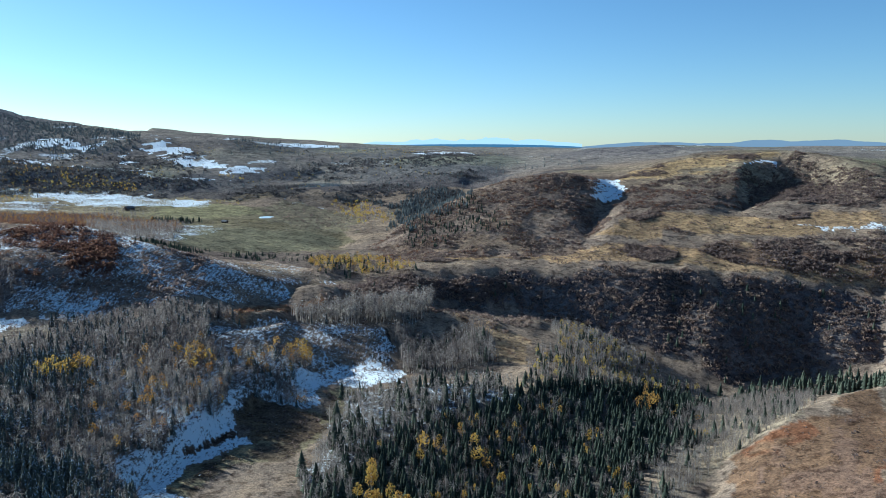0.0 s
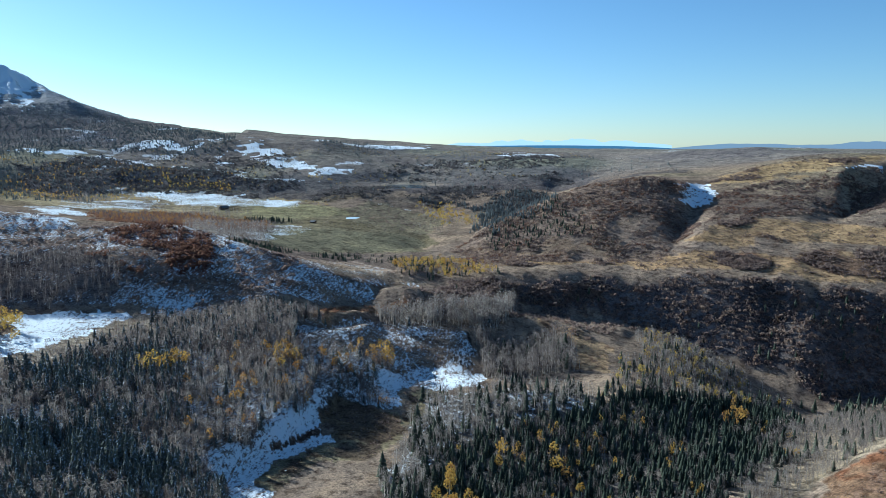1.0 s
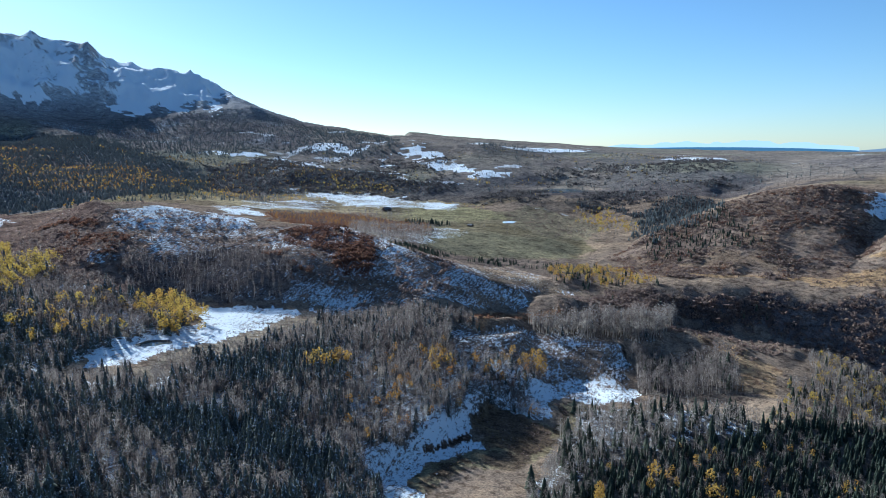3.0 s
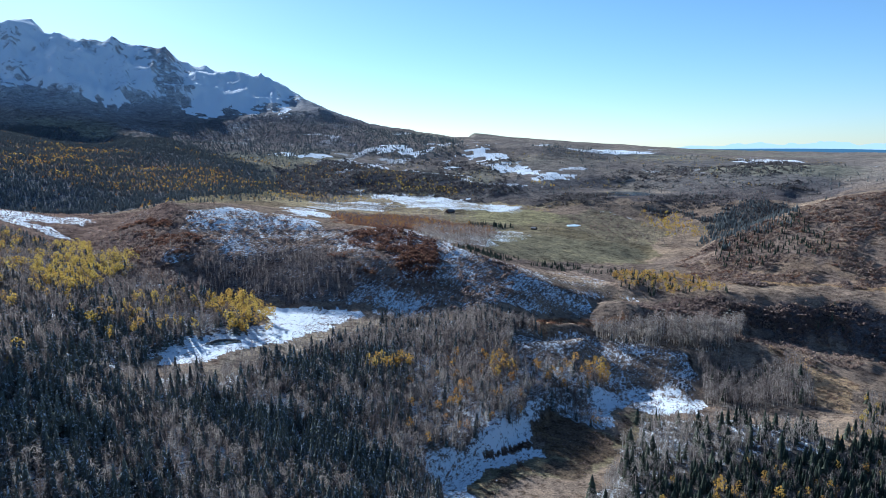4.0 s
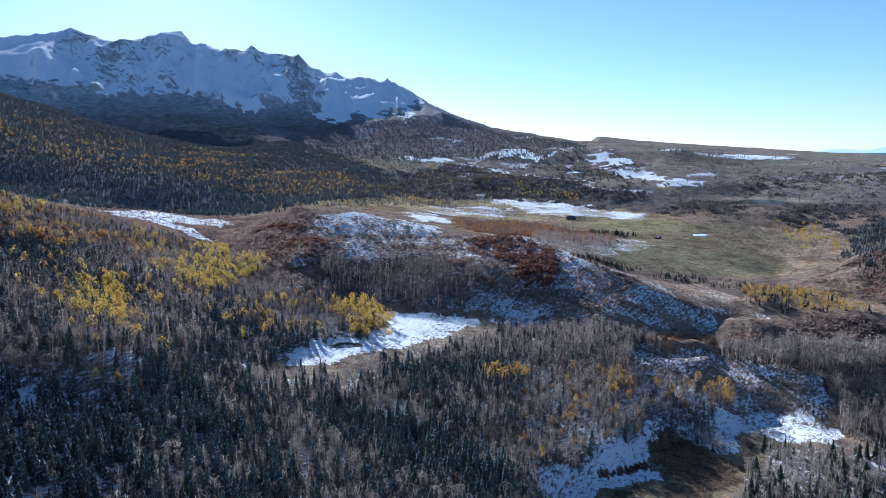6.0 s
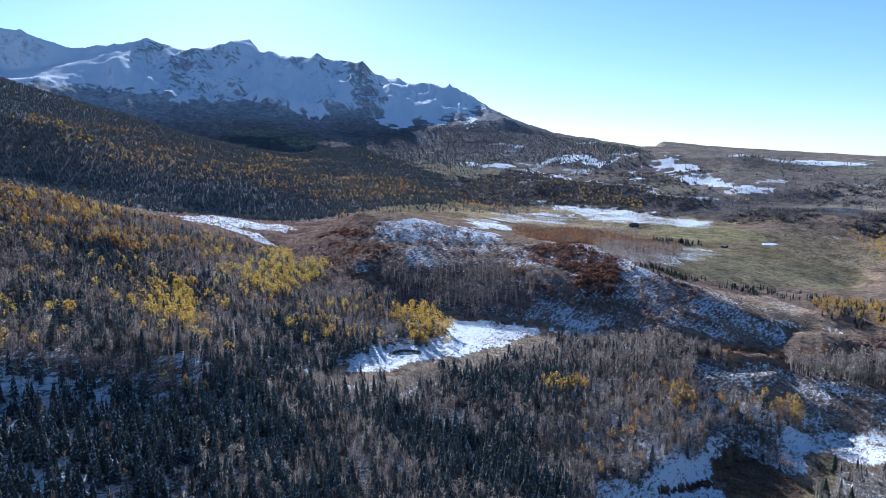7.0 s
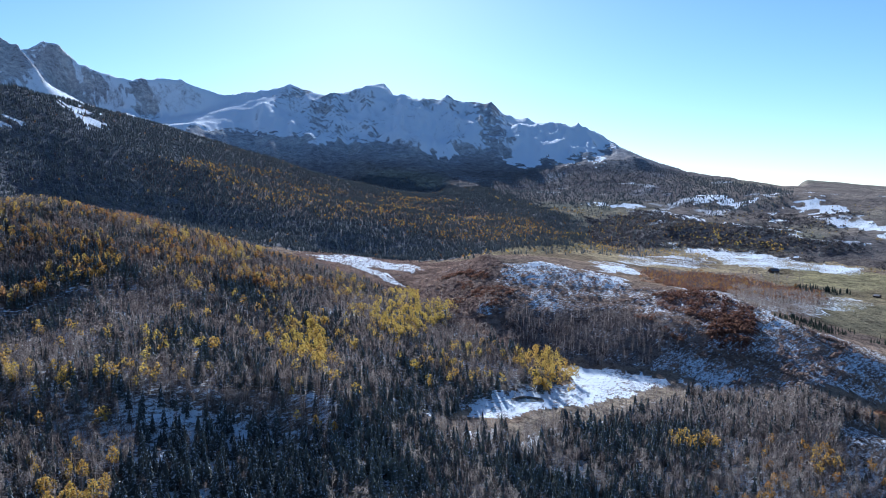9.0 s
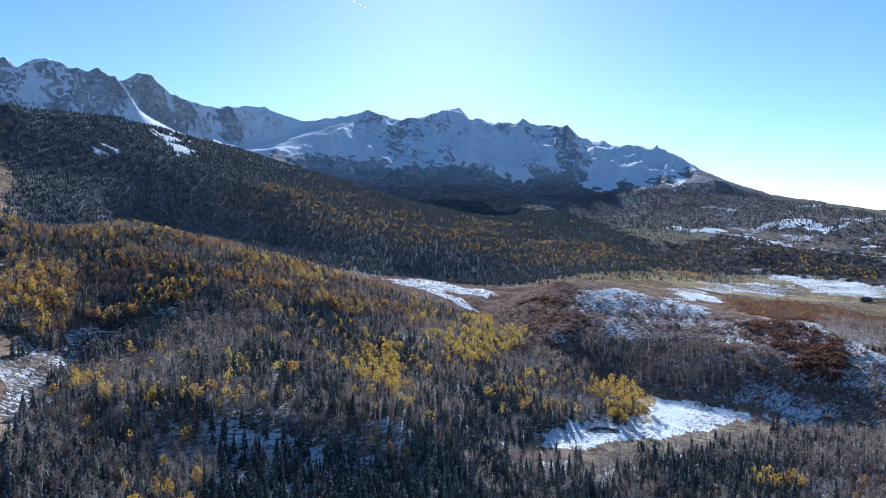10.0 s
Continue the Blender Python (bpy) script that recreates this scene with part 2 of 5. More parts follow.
def fractal(x, y, size, octaves, seed, ridged=False):
    """Fractal noise about 0, of features that are size metres across and smaller."""
    total, gain, reach = 0.0, 1.0, 0.0
    for k in range(octaves):
        n = value_noise(x / size + 17.3 * k, y / size - 9.1 * k, seed + k)
        total = total + gain * ((1 - abs(2 * n - 1)) * 2 - 1 if ridged else 2 * n - 1)
        reach += gain
        size, gain = size / 2.03, gain * 0.5
    return total / reach


def ease(v, lo, hi):
    s = np.clip((v - lo) / (hi - lo), 0, 1)
    return s * s * (3 - 2 * s)


CREST = np.array(sorted(set(p for points in CREASES if points[0] in ((76.8, 4438, 860.1), (39.9, 3935, 521.6)) for p in points)))
EAST = np.array(sorted(p for points in CREASES if points[0] == (83.6, 3989, 873.6) for p in points))
MEMBRANE = stretch_membrane(700, 400)
MEMBRANE = soften(MEMBRANE, 2)


def smooth_height(az, r):
    return lookup(MEMBRANE, (az - AZ0) / (AZ1 - AZ0) * (MEMBRANE.shape[0] - 1),
                  (np.log(np.maximum(r, R0)) - LN0) / (LN1 - LN0) * (MEMBRANE.shape[1] - 1))


# level ground under ponds: bearing, distance, radius, reach of the even ground
LEVELS = [(9.6, 1522, 60, 3.6), (13.45, 1205, 20, 3.0), (40.6, 492, 12, 1.6)]
# broad spurs of the scarp: bearing, distance, half width in degrees and metres, height
SPURS = [(-20.4, 698, 2.2, 38, 13), (-29.4, 742, 2.6, 38, 11), (-25.0, 745, 1.3, 30, -3)]


def land_height(x, y):
    """Height of the ground at plan places x, y."""
    r, az = np.hypot(x, y), np.degrees(np.arctan2(-x, y))
    az = np.where(az < -122, az + 360, az)
    inside = np.clip(az, AZ0, AZ1)
    behind = np.clip((az - AZ1) / (360 + AZ0 - AZ1), 0, 1)
    z = np.where(az <= AZ1, smooth_height(inside, r),
                 smooth_height(AZ1 + 0 * az, r) * (1 - behind) + smooth_height(AZ0 + 0 * az, r) * behind)
    level = ease(-r, -110, -45)  # even ground below the start
    z = z * (1 - level) + 46 * level
    z = z + (fractal(x, y, 70, 4, 11) * 2.4 + fractal(x, y, 18, 3, 13) * 0.9) * ease(r, 100, 500)
    z = z + fractal(x, y, 260, 4, 23) * 9 * ease(r, 900, 2200)
    # gullies in the scarps and hills
    rough = ease(r, 560, 680) * ease(-r, -1500, -1150) * ease(-az, -10, 2)
    z = z + rough * fractal(np.radians(az) * 800, r * 0.5, 95, 4, 47, True) * 3.5
    for a, d, da, dr, h in SPURS:
        z = z + h * np.exp(-((az - a) / da) ** 2 - ((r - d) / dr) ** 2)
    for a, d, radius, reach in LEVELS:
        cx, cy = -math.sin(math.radians(a)) * d, math.cos(math.radians(a)) * d
        flat = float(smooth_height(np.array(a), np.array(float(d))))
        near = ease(-np.hypot(x - cx, y - cy), -reach * radius, -1.05 * radius)
        z = z * (1 - near) + flat * near
    # the range: buttresses and gullies down its face, and the crest line shaped to fit the camera's view
    high = ease(z, 230, 420) * ease(r, 2300, 3400)
    along, down = np.radians(az) * 3900, r * 0.38  # spurs run down the face
    face = fractal(along, down, 330, 5, 31, True) * 84 + fractal(along, down * 0.9, 120, 4, 37, True) * 30 + fractal(along, down * 1.2, 62, 2, 5, True) * 5 - 6
    off = r - np.interp(az, CREST[:, 0], CREST[:, 1])
    east = np.where((az > EAST[0, 0]) & (az < EAST[-1, 0] + 8), abs(r - np.interp(az, EAST[:, 0], EAST[:, 1])), 1e4)
    spur = np.where((az > 58) & (az < 68.5), abs(r - np.interp(az, [58.8, 62.6, 65.4, 67.2], [4386, 4080, 3930, 3880])), 1e4)
    calm = np.minimum(np.minimum(ease(abs(off), 0, 240), ease(east, 0, 300)), 0.12 + 0.88 * ease(spur, 120, 330))
    z = z + high * face * np.where(off > 0, 0, calm) * (1 - 0.6 * ease(az, 57, 63))
    on_range = ease(az, 21, 24)
    line = np.interp(az, CREST[:, 0], CREST[:, 2]) + fractal(np.radians(az) * 4000, 0 * az, 46, 4, 53) * 15 * ease(az, 33, 37)
    flat = smooth_height(np.clip(az, AZ0, AZ1), np.interp(az, CREST[:, 0], CREST[:, 1]))
    z = z + on_range * (line - flat) * (1 - ease(abs(off), 0, 330))
    eastern = ease(az, EAST[0, 0] - 0.3, EAST[0, 0] + 0.6)
    line = np.interp(az, EAST[:, 0], EAST[:, 2]) + fractal(np.radians(az) * 4000, 0 * az, 40, 4, 55) * 12
    flat = smooth_height(np.clip(az, AZ0, AZ1), np.interp(az, EAST[:, 0], EAST[:, 1]))
    z = z + eastern * (line - flat) * (1 - ease(east, 0, 190)) * (az < 92)
    z = z - on_range * np.clip(off - 12, 0, 400) * 0.7 * (az < 92)  # falls away behind
    return z


# ---- land cover: patches by bearing and distance ----
AREAS = {}


def area(name, *corners):
    AREAS[name] = np.array(corners, float)


area("spruce_valley", (8.5, 210), (6.6, 346), (-0.7, 404), (-5.2, 460), (-12.2, 498), (-18.2, 585), (-20.6, 533), (-19.5, 408), (-16.3, 347), (-13.8, 227))
area("mixed_valley", (13.4, 211), (10.2, 352), (11.0, 394), (6.5, 453), (2.0, 471), (-5.2, 460), (-0.7, 404), (6.6, 346), (8.5, 210))
area("mixed_spur", (58.3, 335), (49.0, 397), (42.9, 430), (35.9, 496), (29.6, 558), (22.4, 574), (15.7, 574), (10.0, 508), (11.1, 420), (17.8, 392), (20.5, 360), (23.7, 331), (25.1, 217), (58.9, 189))
area("grey_fringe", (35.9, 496), (29.6, 567), (22.4, 577), (15.7, 576), (13.5, 540), (17.9, 485), (25.1, 487), (32.4, 454), (36.8, 456))
area("grove", (12.1, 610), (6.5, 639), (1.0, 690), (0.4, 685), (3.6, 602), (8.4, 586), (11.4, 587))
area("knoll_aspens", (3.9, 569), (1.6, 600), (-2.8, 597), (-4.4, 537), (-1.3, 511), (3.3, 506))
area("pale_aspens", (-8.9, 695), (-12.1, 697), (-15.6, 639), (-17.7, 624), (-14.8, 570), (-11.4, 546), (-9.6, 608))
area("cream_aspens", (-22.5, 642), (-27.7, 634), (-26.0, 394), (-23.2, 366), (-20.1, 335), (-14.3, 227), (-18.3, 417))
area("valley_spruce_row", (-20.2, 624), (-23.3, 658), (-27.7, 682), (-31.6, 691), (-31.7, 572), (-25.9, 642), (-22.2, 608))
area("left_hill_woods", (84.5, 860), (76.0, 930), (68.9, 899), (63.1, 876), (56.9, 827), (49.8, 753), (44.9, 651), (38.8, 567), (37.9, 525), (44.4, 459), (57.4, 326), (63.8, 220), (86.2, 215))
area("left_hill_top", (84.5, 860), (76.0, 930), (68.9, 899), (63.1, 876), (56.9, 827), (54.3, 679), (63.2, 615), (69.1, 629), (74.0, 609), (85.1, 513))
area("clearing", (85.6, 480), (80.5, 560), (78.7, 570), (73.2, 602), (73.6, 560), (79.9, 539), (83.5, 405), (85.7, 385))
area("big_slope_woods", (83.8, 2317), (75.5, 2627), (67.3, 2670), (54.1, 2855), (43.6, 2563), (36.1, 1681), (37.3, 1347), (45.4, 1051), (49.7, 1109), (57.7, 1000), (62.9, 1056), (68.8, 1083), (75.8, 1205), (84.5, 800))
area("big_slope_gold", (69.9, 1426), (60.2, 1958), (48.0, 2241), (37.3, 1565), (43.6, 1241), (51.5, 1451), (61.1, 1336), (68.7, 1292))
area("far_woods", (43.6, 2186), (35.3, 2012), (27.7, 1863), (21.9, 1673), (21.9, 1523), (27.7, 1623), (36.9, 1132), (45.4, 985), (36.1, 1730))
area("gold_cluster", (10.0, 808), (6.3, 851), (3.1, 790), (2.8, 750), (8.1, 737), (9.8, 749))
area("meadow_spruce_row", (23.1, 711), (19.8, 826), (16.3, 844), (9.9, 850), (6.3, 860), (6.3, 833), (10.3, 809), (16.7, 799), (20.7, 692), (23.1, 701))
area("hill_a_spruce", (3.0, 959), (-0.3, 1040), (-2.9, 1037), (-4.6, 945), (-0.7, 866), (2.6, 894))
area("gorge_spruce", (3.0, 1336), (-2.4, 1075), (-2.0, 1002), (1.1, 1000), (2.8, 943), (4.1, 1095))
area("gorge_aspens", (8.6, 1350), (6.9, 1345), (3.8, 1160), (3.3, 1095), (5.3, 1124), (8.4, 1199))
area("orange_row", (31.7, 1027), (26.9, 1177), (22.9, 1148), (19.4, 1124), (20.1, 1007), (25.1, 881), (29.5, 826), (31.7, 878))
area("red_hill_aspens", (41.6, 710), (33.1, 736), (28.7, 646), (31.0, 615), (35.8, 621), (40.9, 636), (42.9, 667))
area("red_oak", (31.5, 776), (29.6, 800), (27.4, 782), (25.7, 766), (24.6, 708), (24.3, 662), (25.7, 640), (27.0, 655), (27.3, 675), (28.9, 703), (30.3, 736))
area("red_oak_west", (46.7, 869), (43.9, 839), (42.4, 760), (43.2, 704), (46.4, 756))
area("snow_creek", (25.0, 330), (21.8, 356), (17.8, 402), (14.9, 428), (13, 432), (10.0, 494), (7.9, 512), (3.4, 520), (3.1, 482), (6.5, 462), (8.6, 468), (10.4, 428), (14.2, 424), (16.6, 400), (17.0, 383), (14.2, 375), (13.9, 369), (17.6, 353), (20.3, 341), (19.9, 300), (23.8, 285))
area("snow_field", (37.3, 614), (34.1, 610), (29.6, 586), (33.2, 533), (36.8, 492), (39.9, 471), (43.7, 432), (45.6, 436), (41.9, 496), (38.5, 512))
area("snow_slope", (18.8, 502), (15.8, 566), (13.2, 582), (9.7, 600), (5.2, 598), (4.0, 556), (4.2, 520), (9.7, 494), (11.0, 506), (13.2, 498), (16.9, 486))
area("snow_red_face", (31.2, 671), (24.2, 658), (19.3, 669), (15.7, 674), (11.6, 664), (16.6, 605), (24.5, 590), (31.4, 609))
area("snow_red_top", (43.5, 853), (39.0, 892), (35.6, 860), (32.2, 826), (35.6, 797), (40.7, 802), (43.1, 811))
area("snow_red_crest", (29.5, 826), (26.0, 899), (21.6, 707), (18.0, 745), (14.1, 704), (11.5, 707), (12.4, 669), (17.1, 657), (22.5, 685), (26.9, 739))
area("snowbank", (56.9, 976), (53.9, 1052), (49.3, 1042), (49.5, 931), (52.9, 941), (50.1, 851), (51.6, 849), (55.0, 919), (56.9, 922))
area("snow_meadow", (31.1, 1657), (26.9, 1596), (20.7, 1459), (16.4, 1393), (18.1, 1343), (21.6, 1354), (25.1, 1373), (27.1, 1459), (29.9, 1594))
area("snow_mesa_a", (28.4, 2293), (26.6, 2209), (24.6, 2095), (25.1, 2070), (27.9, 2172))
area("snow_mesa_b", (21.4, 2081), (20.0, 2076), (19.8, 2004), (18.4, 1941), (19.5, 1901), (21.6, 1974), (22.0, 2007), (20.9, 2010))
area("snow_mesa_c", (21.1, 1916), (17.6, 1862), (16.3, 1761), (13.1, 1700), (16.0, 1663), (19.9, 1800))
area("snow_mesa_d", (12.2, 2186), (7.4, 2381), (8.3, 2147), (11.5, 2065))
area("snow_mesa_e", (31.0, 2079), (27.5, 1923), (27.7, 1881), (31.2, 2020))
area("snow_mesa_f", (26.2, 1876), (21.2, 1732), (21.6, 1700), (26.0, 1824))
area("snow_hill_b", (-10.6, 1165), (-14.0, 1214), (-13.8, 1088), (-11.4, 1075))
area("snow_hill_c", (-21.8, 1264), (-23, 1302), (-24.2, 1332), (-24.3, 1318), (-23.1, 1290), (-22, 1254))
area("snow_bench", (-25.9, 982), (-31.0, 977), (-31.0, 959), (-26.7, 959))
area("snow_slope_high", (74.4, 1790), (72.4, 1885), (72.5, 1815), (74.2, 1750))
area("snow_slope_low", (73.2, 1748), (72.2, 1775), (71.7, 1696), (73.0, 1640))
area("snow_slope_west", (78.1, 1510), (76.5, 1512), (77.5, 1477))
area("snow_glade", (47.2, 1875), (44.5, 1851), (44.7, 1661), (46.7, 1776))
area("snow_foot", (36.2, 2181), (34.6, 2192), (34.4, 2108), (35.8, 2105))
area("meadow", (23.4, 1397), (13.1, 1297), (7.6, 1112), (7.0, 937), (14.8, 851), (20.4, 838), (19.9, 1057), (22.9, 1142))
area("bright_meadow", (21.6, 1377), (18.1, 1387), (14.5, 1319), (13.8, 1236), (16.4, 1190), (21.2, 1184))
area("bench_grass", (3.1, 781), (-5.1, 806), (-15.7, 788), (-21.7, 796), (-31.3, 830), (-31.0, 915), (-21.6, 868), (-9.4, 851), (-2.9, 846))
area("upper_grass", (-11.9, 916), (-15.6, 989), (-21.5, 1003), (-30.9, 1070), (-30.9, 984), (-21.6, 925), (-13.6, 884))
area("hill_b_grass", (-13.5, 1265), (-19.0, 1356), (-24.2, 1365), (-21.7, 1275), (-16.7, 1217), (-13.9, 1181))
area("orange_slope", (-31.7, 459), (-28.8, 421), (-26.0, 390), (-23.5, 364), (-21.4, 231), (-32.3, 217))
area("knoll_grass", (0.2, 642), (-3.8, 624), (-7.4, 602), (-6.5, 534), (-3.8, 536), (-3.4, 594))
area("creek_grass", (21.2, 304), (20.3, 339), (17.5, 357), (14.2, 371), (15.6, 380), (16.6, 398), (14.5, 421), (12.1, 417), (10.4, 416), (7.4, 467), (6.5, 453), (10.2, 392), (10.9, 372), (12.1, 347), (15.7, 333), (18.1, 317), (19.7, 300))
area("field_grass", (18.0, 684), (14.1, 780), (9.5, 741), (8.2, 712), (11.9, 685), (14.5, 681))
area("plain_grass", (41.4, 1016), (32.1, 1569), (20.7, 1509), (12.2, 1377), (20.7, 1384), (32.1, 1094))
area("pond", (10.9, 1613), (8.6, 1608), (8.3, 1460), (10.7, 1471))
area("field_gold", (41.1, 1942), (31.8, 2139), (27.0, 1863), (35.3, 1868))
area("scarp_brush", (6.4, 711), (-2.9, 754), (-15.8, 768), (-21.7, 785), (-31.3, 809), (-31.6, 712), (-22.1, 662), (-17.2, 663), (-13.4, 685), (-8.6, 710), (-0.7, 692))
area("hill_a_brush", (5.7, 923), (-2.0, 1150), (-7.6, 1209), (-11.0, 1228), (-12.3, 951), (-10.3, 839), (-2.9, 813), (3.7, 817))
area("hill_b_brush", (-13.9, 1115), (-17.5, 1212), (-21.7, 1231), (-21.8, 1067), (-17.6, 1007), (-12.3, 951))
area("hill_c_brush", (-24.9, 1343), (-30.7, 1228), (-30.8, 1084), (-22.6, 1078), (-22.1, 1227), (-24.3, 1315))
area("bench_brush", (-18.9, 852), (-25.3, 928), (-31.0, 946), (-31.2, 848), (-25.4, 820), (-20.9, 824))
area("red_hill_brush", (47.1, 790), (43.1, 856), (37.3, 870), (32.2, 814), (26.0, 763), (20.7, 681), (16.2, 649), (20.6, 588), (29.6, 616), (33.1, 736), (41.6, 710), (44.5, 689))
area("plain_brush", (35.5, 1646), (20.8, 1668), (8.2, 1640), (-2.8, 1728), (-2.9, 1430), (6.5, 1341), (16.4, 1393), (29.5, 1610))
area("plain_brush_far", (29.4, 2079), (20.8, 1916), (8.3, 2010), (-2.7, 2060), (-2.8, 1728), (8.2, 1661), (20.8, 1689), (33.8, 1793))
area("field_brush", (6.3, 894), (1.1, 964), (-2.9, 806), (2.8, 784))
area("plateau", (35.5, 1918), (25.1, 2152), (16.5, 2015), (6.4, 2270), (-4.7, 2178), (-4.9, 1419), (4.3, 1409), (16.4, 1415), (32.1, 1604))
area("plateau_right", (6.2, 1995), (-9.3, 1847), (-11.8, 1392), (-5.0, 1396), (1.1, 1239), (6.3, 1372))
area("bench_low_brush", (-4.2, 810), (-15.7, 850), (-21.6, 859), (-21.7, 805), (-15.7, 791), (-7.3, 807))
area("knoll_brush", (9.9, 650), (6.4, 724), (3.7, 731), (-5.1, 758), (-8.6, 710), (-5.1, 605), (-0.2, 637), (6.4, 633))
area("gold_a", (52.1, 696), (50.2, 806), (46.1, 685), (46.5, 650), (50.4, 627))
area("gold_b", (40.9, 594), (38.4, 631), (37.3, 583), (37.7, 506), (40.0, 497))
area("gold_c", (57.4, 556), (55.9, 549), (56.5, 405), (57.9, 379))
area("gold_d", (30.2, 439), (27.0, 455), (27.0, 426), (29.7, 415))
area("gold_e", (21.0, 459), (17.9, 473), (17.0, 456), (19.7, 435))
area("gold_f", (12.6, 494), (10.0, 524), (9.9, 496), (12.1, 470))
area("gold_g", (60.2, 498), (56.1, 548), (56.0, 454), (59.4, 423))
area("gold_h", (81.8, 471), (76.8, 416), (76.6, 374), (81.7, 412))
area("gold_i", (84.7, 663), (80.2, 682), (80.5, 581), (85.0, 522))
area("gold_j", (6.7, 309), (3.0, 325), (2.1, 215), (6.2, 212))
area("gold_k", (1.1, 349), (-3.0, 369), (-3.2, 341), (0.7, 319))
area("gold_l", (-15.3, 510), (-16.9, 529), (-16.8, 447), (-15.3, 445))
area("gold_m", (53.4, 616), (49.3, 705), (47.6, 637), (50.3, 557))
area("barn_trees", (25.8, 1341), (20.7, 1300), (20.7, 1181), (25.8, 1177))
area("track", (4.3, 579), (3.9, 585), (4.6, 521), (5.0, 521))
area("apron", (48.0, 2273), (43.7, 2917), (37.8, 3001), (31.9, 3009), (27.1, 2806), (22.1, 2319), (22.0, 2002), (27.0, 2038), (31.5, 2232), (35.4, 2054), (39.4, 2150), (43.6, 2136))
area("gully_brush", (50.9, 811), (46.3, 839), (41.6, 703), (40.9, 620), (43.5, 573), (46.9, 683))
area("bare_bank", (23.8, 472), (15.7, 524), (10.2, 507), (11.1, 418), (17.8, 390), (20.5, 360), (23.7, 330), (26.5, 308), (26.5, 409))
area("snow_mesa_g", (28.6, 2273), (25.5, 2148), (25.1, 2080), (28.3, 2176))
area("snow_mesa_h", (30.6, 2032), (28.2, 1957), (28.4, 1888), (30.7, 1935))
area("snow_mesa_i", (26.3, 1851), (23.8, 1804), (23.7, 1747), (26.0, 1783))
area("snow_mesa_j", (2.3, 2294), (-2.0, 2198), (-1.8, 1930), (2.1, 2008))
area("plateau_gold_b", (16.6, 1638), (14.6, 1619), (14.6, 1576), (16.6, 1600))
area("rim_brush", (7.8, 682), (5.4, 740), (1.1, 731), (-5.5, 751), (-5.7, 724), (-0.8, 700), (1.1, 696), (6.1, 676))
area("orange_crest", (18.0, 577), (13.6, 634), (9.4, 651), (7.8, 670), (11.9, 620), (16.2, 564))
area("sage_valley", (31.2, 671), (16.5, 683), (6.4, 724), (-0.7, 628), (-7.8, 608), (-9.6, 535), (3.8, 468), (16.3, 347), (21.3, 325), (31.5, 547))
area("sage_field", (15.7, 723), (7.2, 767), (1.1, 748), (3.7, 717), (9.9, 646))
area("sage_snowbank", (59.5, 921), (54.2, 1196), (48.0, 958), (43.6, 1125), (39.4, 1033), (48.0, 709), (52.5, 775))
area("valley_fill", (-6.5, 517), (-9.6, 620), (-13.9, 606), (-17.7, 607), (-20.2, 590), (-12.2, 493), (-5.2, 457))
area("low_spruce", (72.2, 369), (65.2, 363), (58.9, 342), (56.2, 295), (56.9, 188), (73.2, 194))
area("corner_spruce", (85.6, 382), (78.6, 364), (74.8, 337), (75.0, 217), (86.2, 215))
area("snow_meadow_b", (33.8, 1307), (29.9, 1525), (26.8, 1415), (27.2, 1277), (31.7, 1169), (33.9, 1096))
area("snow_meadow_c", (35.6, 1080), (33.0, 1074), (31.7, 965), (35.6, 871))
area("snow_rows", (25.1, 951), (20.7, 1052), (18.1, 1110), (16.8, 1032), (18.9, 911), (22.9, 759), (24.9, 749))
area("grey_row", (25.6, 973), (20.7, 1065), (19.6, 1052), (19.2, 925), (22.5, 784), (25.1, 749))
area("meadow_trees", (21.2, 1152), (18.5, 1149), (18.5, 1108), (21.2, 1076))
area("meadow_bushes", (19.4, 1459), (16.0, 1378), (15.1, 1329), (16.4, 1317), (19.2, 1405))
area("meadow_brush", (17.5, 1138), (13.0, 1148), (8.4, 1096), (8.8, 1066), (13.8, 1084), (17.5, 1094))
area("meadow_hill", (13.6, 1260), (12.2, 1362), (10.1, 1345), (6.9, 1214), (6.4, 1072), (9.6, 1107), (13.0, 1155))
area("snow_meadow_hill", (12.4, 1371), (10.6, 1355), (9.3, 1324), (11.0, 1329))
area("escarp_brush", (36.3, 1881), (31.6, 2103), (27.7, 1874), (23.4, 1729), (20.8, 1642), (17.3, 1581), (18.2, 1517), (22.5, 1573), (26.9, 1604), (30.3, 1648), (36.4, 1400))
area("escarp_gold", (28.2, 1734), (25.1, 1670), (22.5, 1627), (22.9, 1577), (26.4, 1627), (27.9, 1676))
area("escarp_gold_b", (35.5, 1511), (32.1, 1586), (27.3, 1476), (27.7, 1404), (32.1, 1406), (35.5, 1287))
area("snow_mesa_k", (22.2, 1696), (18.6, 1621), (15.8, 1575), (18.2, 1579), (22.1, 1668))
area("snow_mesa_l", (24.0, 1876), (23.2, 2012), (22.9, 2002), (23.3, 1874), (22.1, 1838), (23.6, 1840))
area("snow_mesa_m", (14.8, 1812), (12.1, 1798), (12.3, 1763), (14.7, 1779))
area("snow_mesa_n", (25.1, 2264), (21.7, 2111), (21.9, 2081), (24.9, 2189))
area("snow_mesa_o", (35.4, 2153), (32.0, 2161), (31.8, 2125), (35.4, 2076))
area("mesa_gold", (11.9, 1672), (9.8, 1668), (10.0, 1636), (11.8, 1636))
area("mesa_green", (16.5, 2235), (12.4, 2203), (12.3, 1986), (16.1, 1951))
area("red_oak_low", (26.9, 699), (24.9, 695), (25.1, 637), (26.5, 634), (27.1, 654))
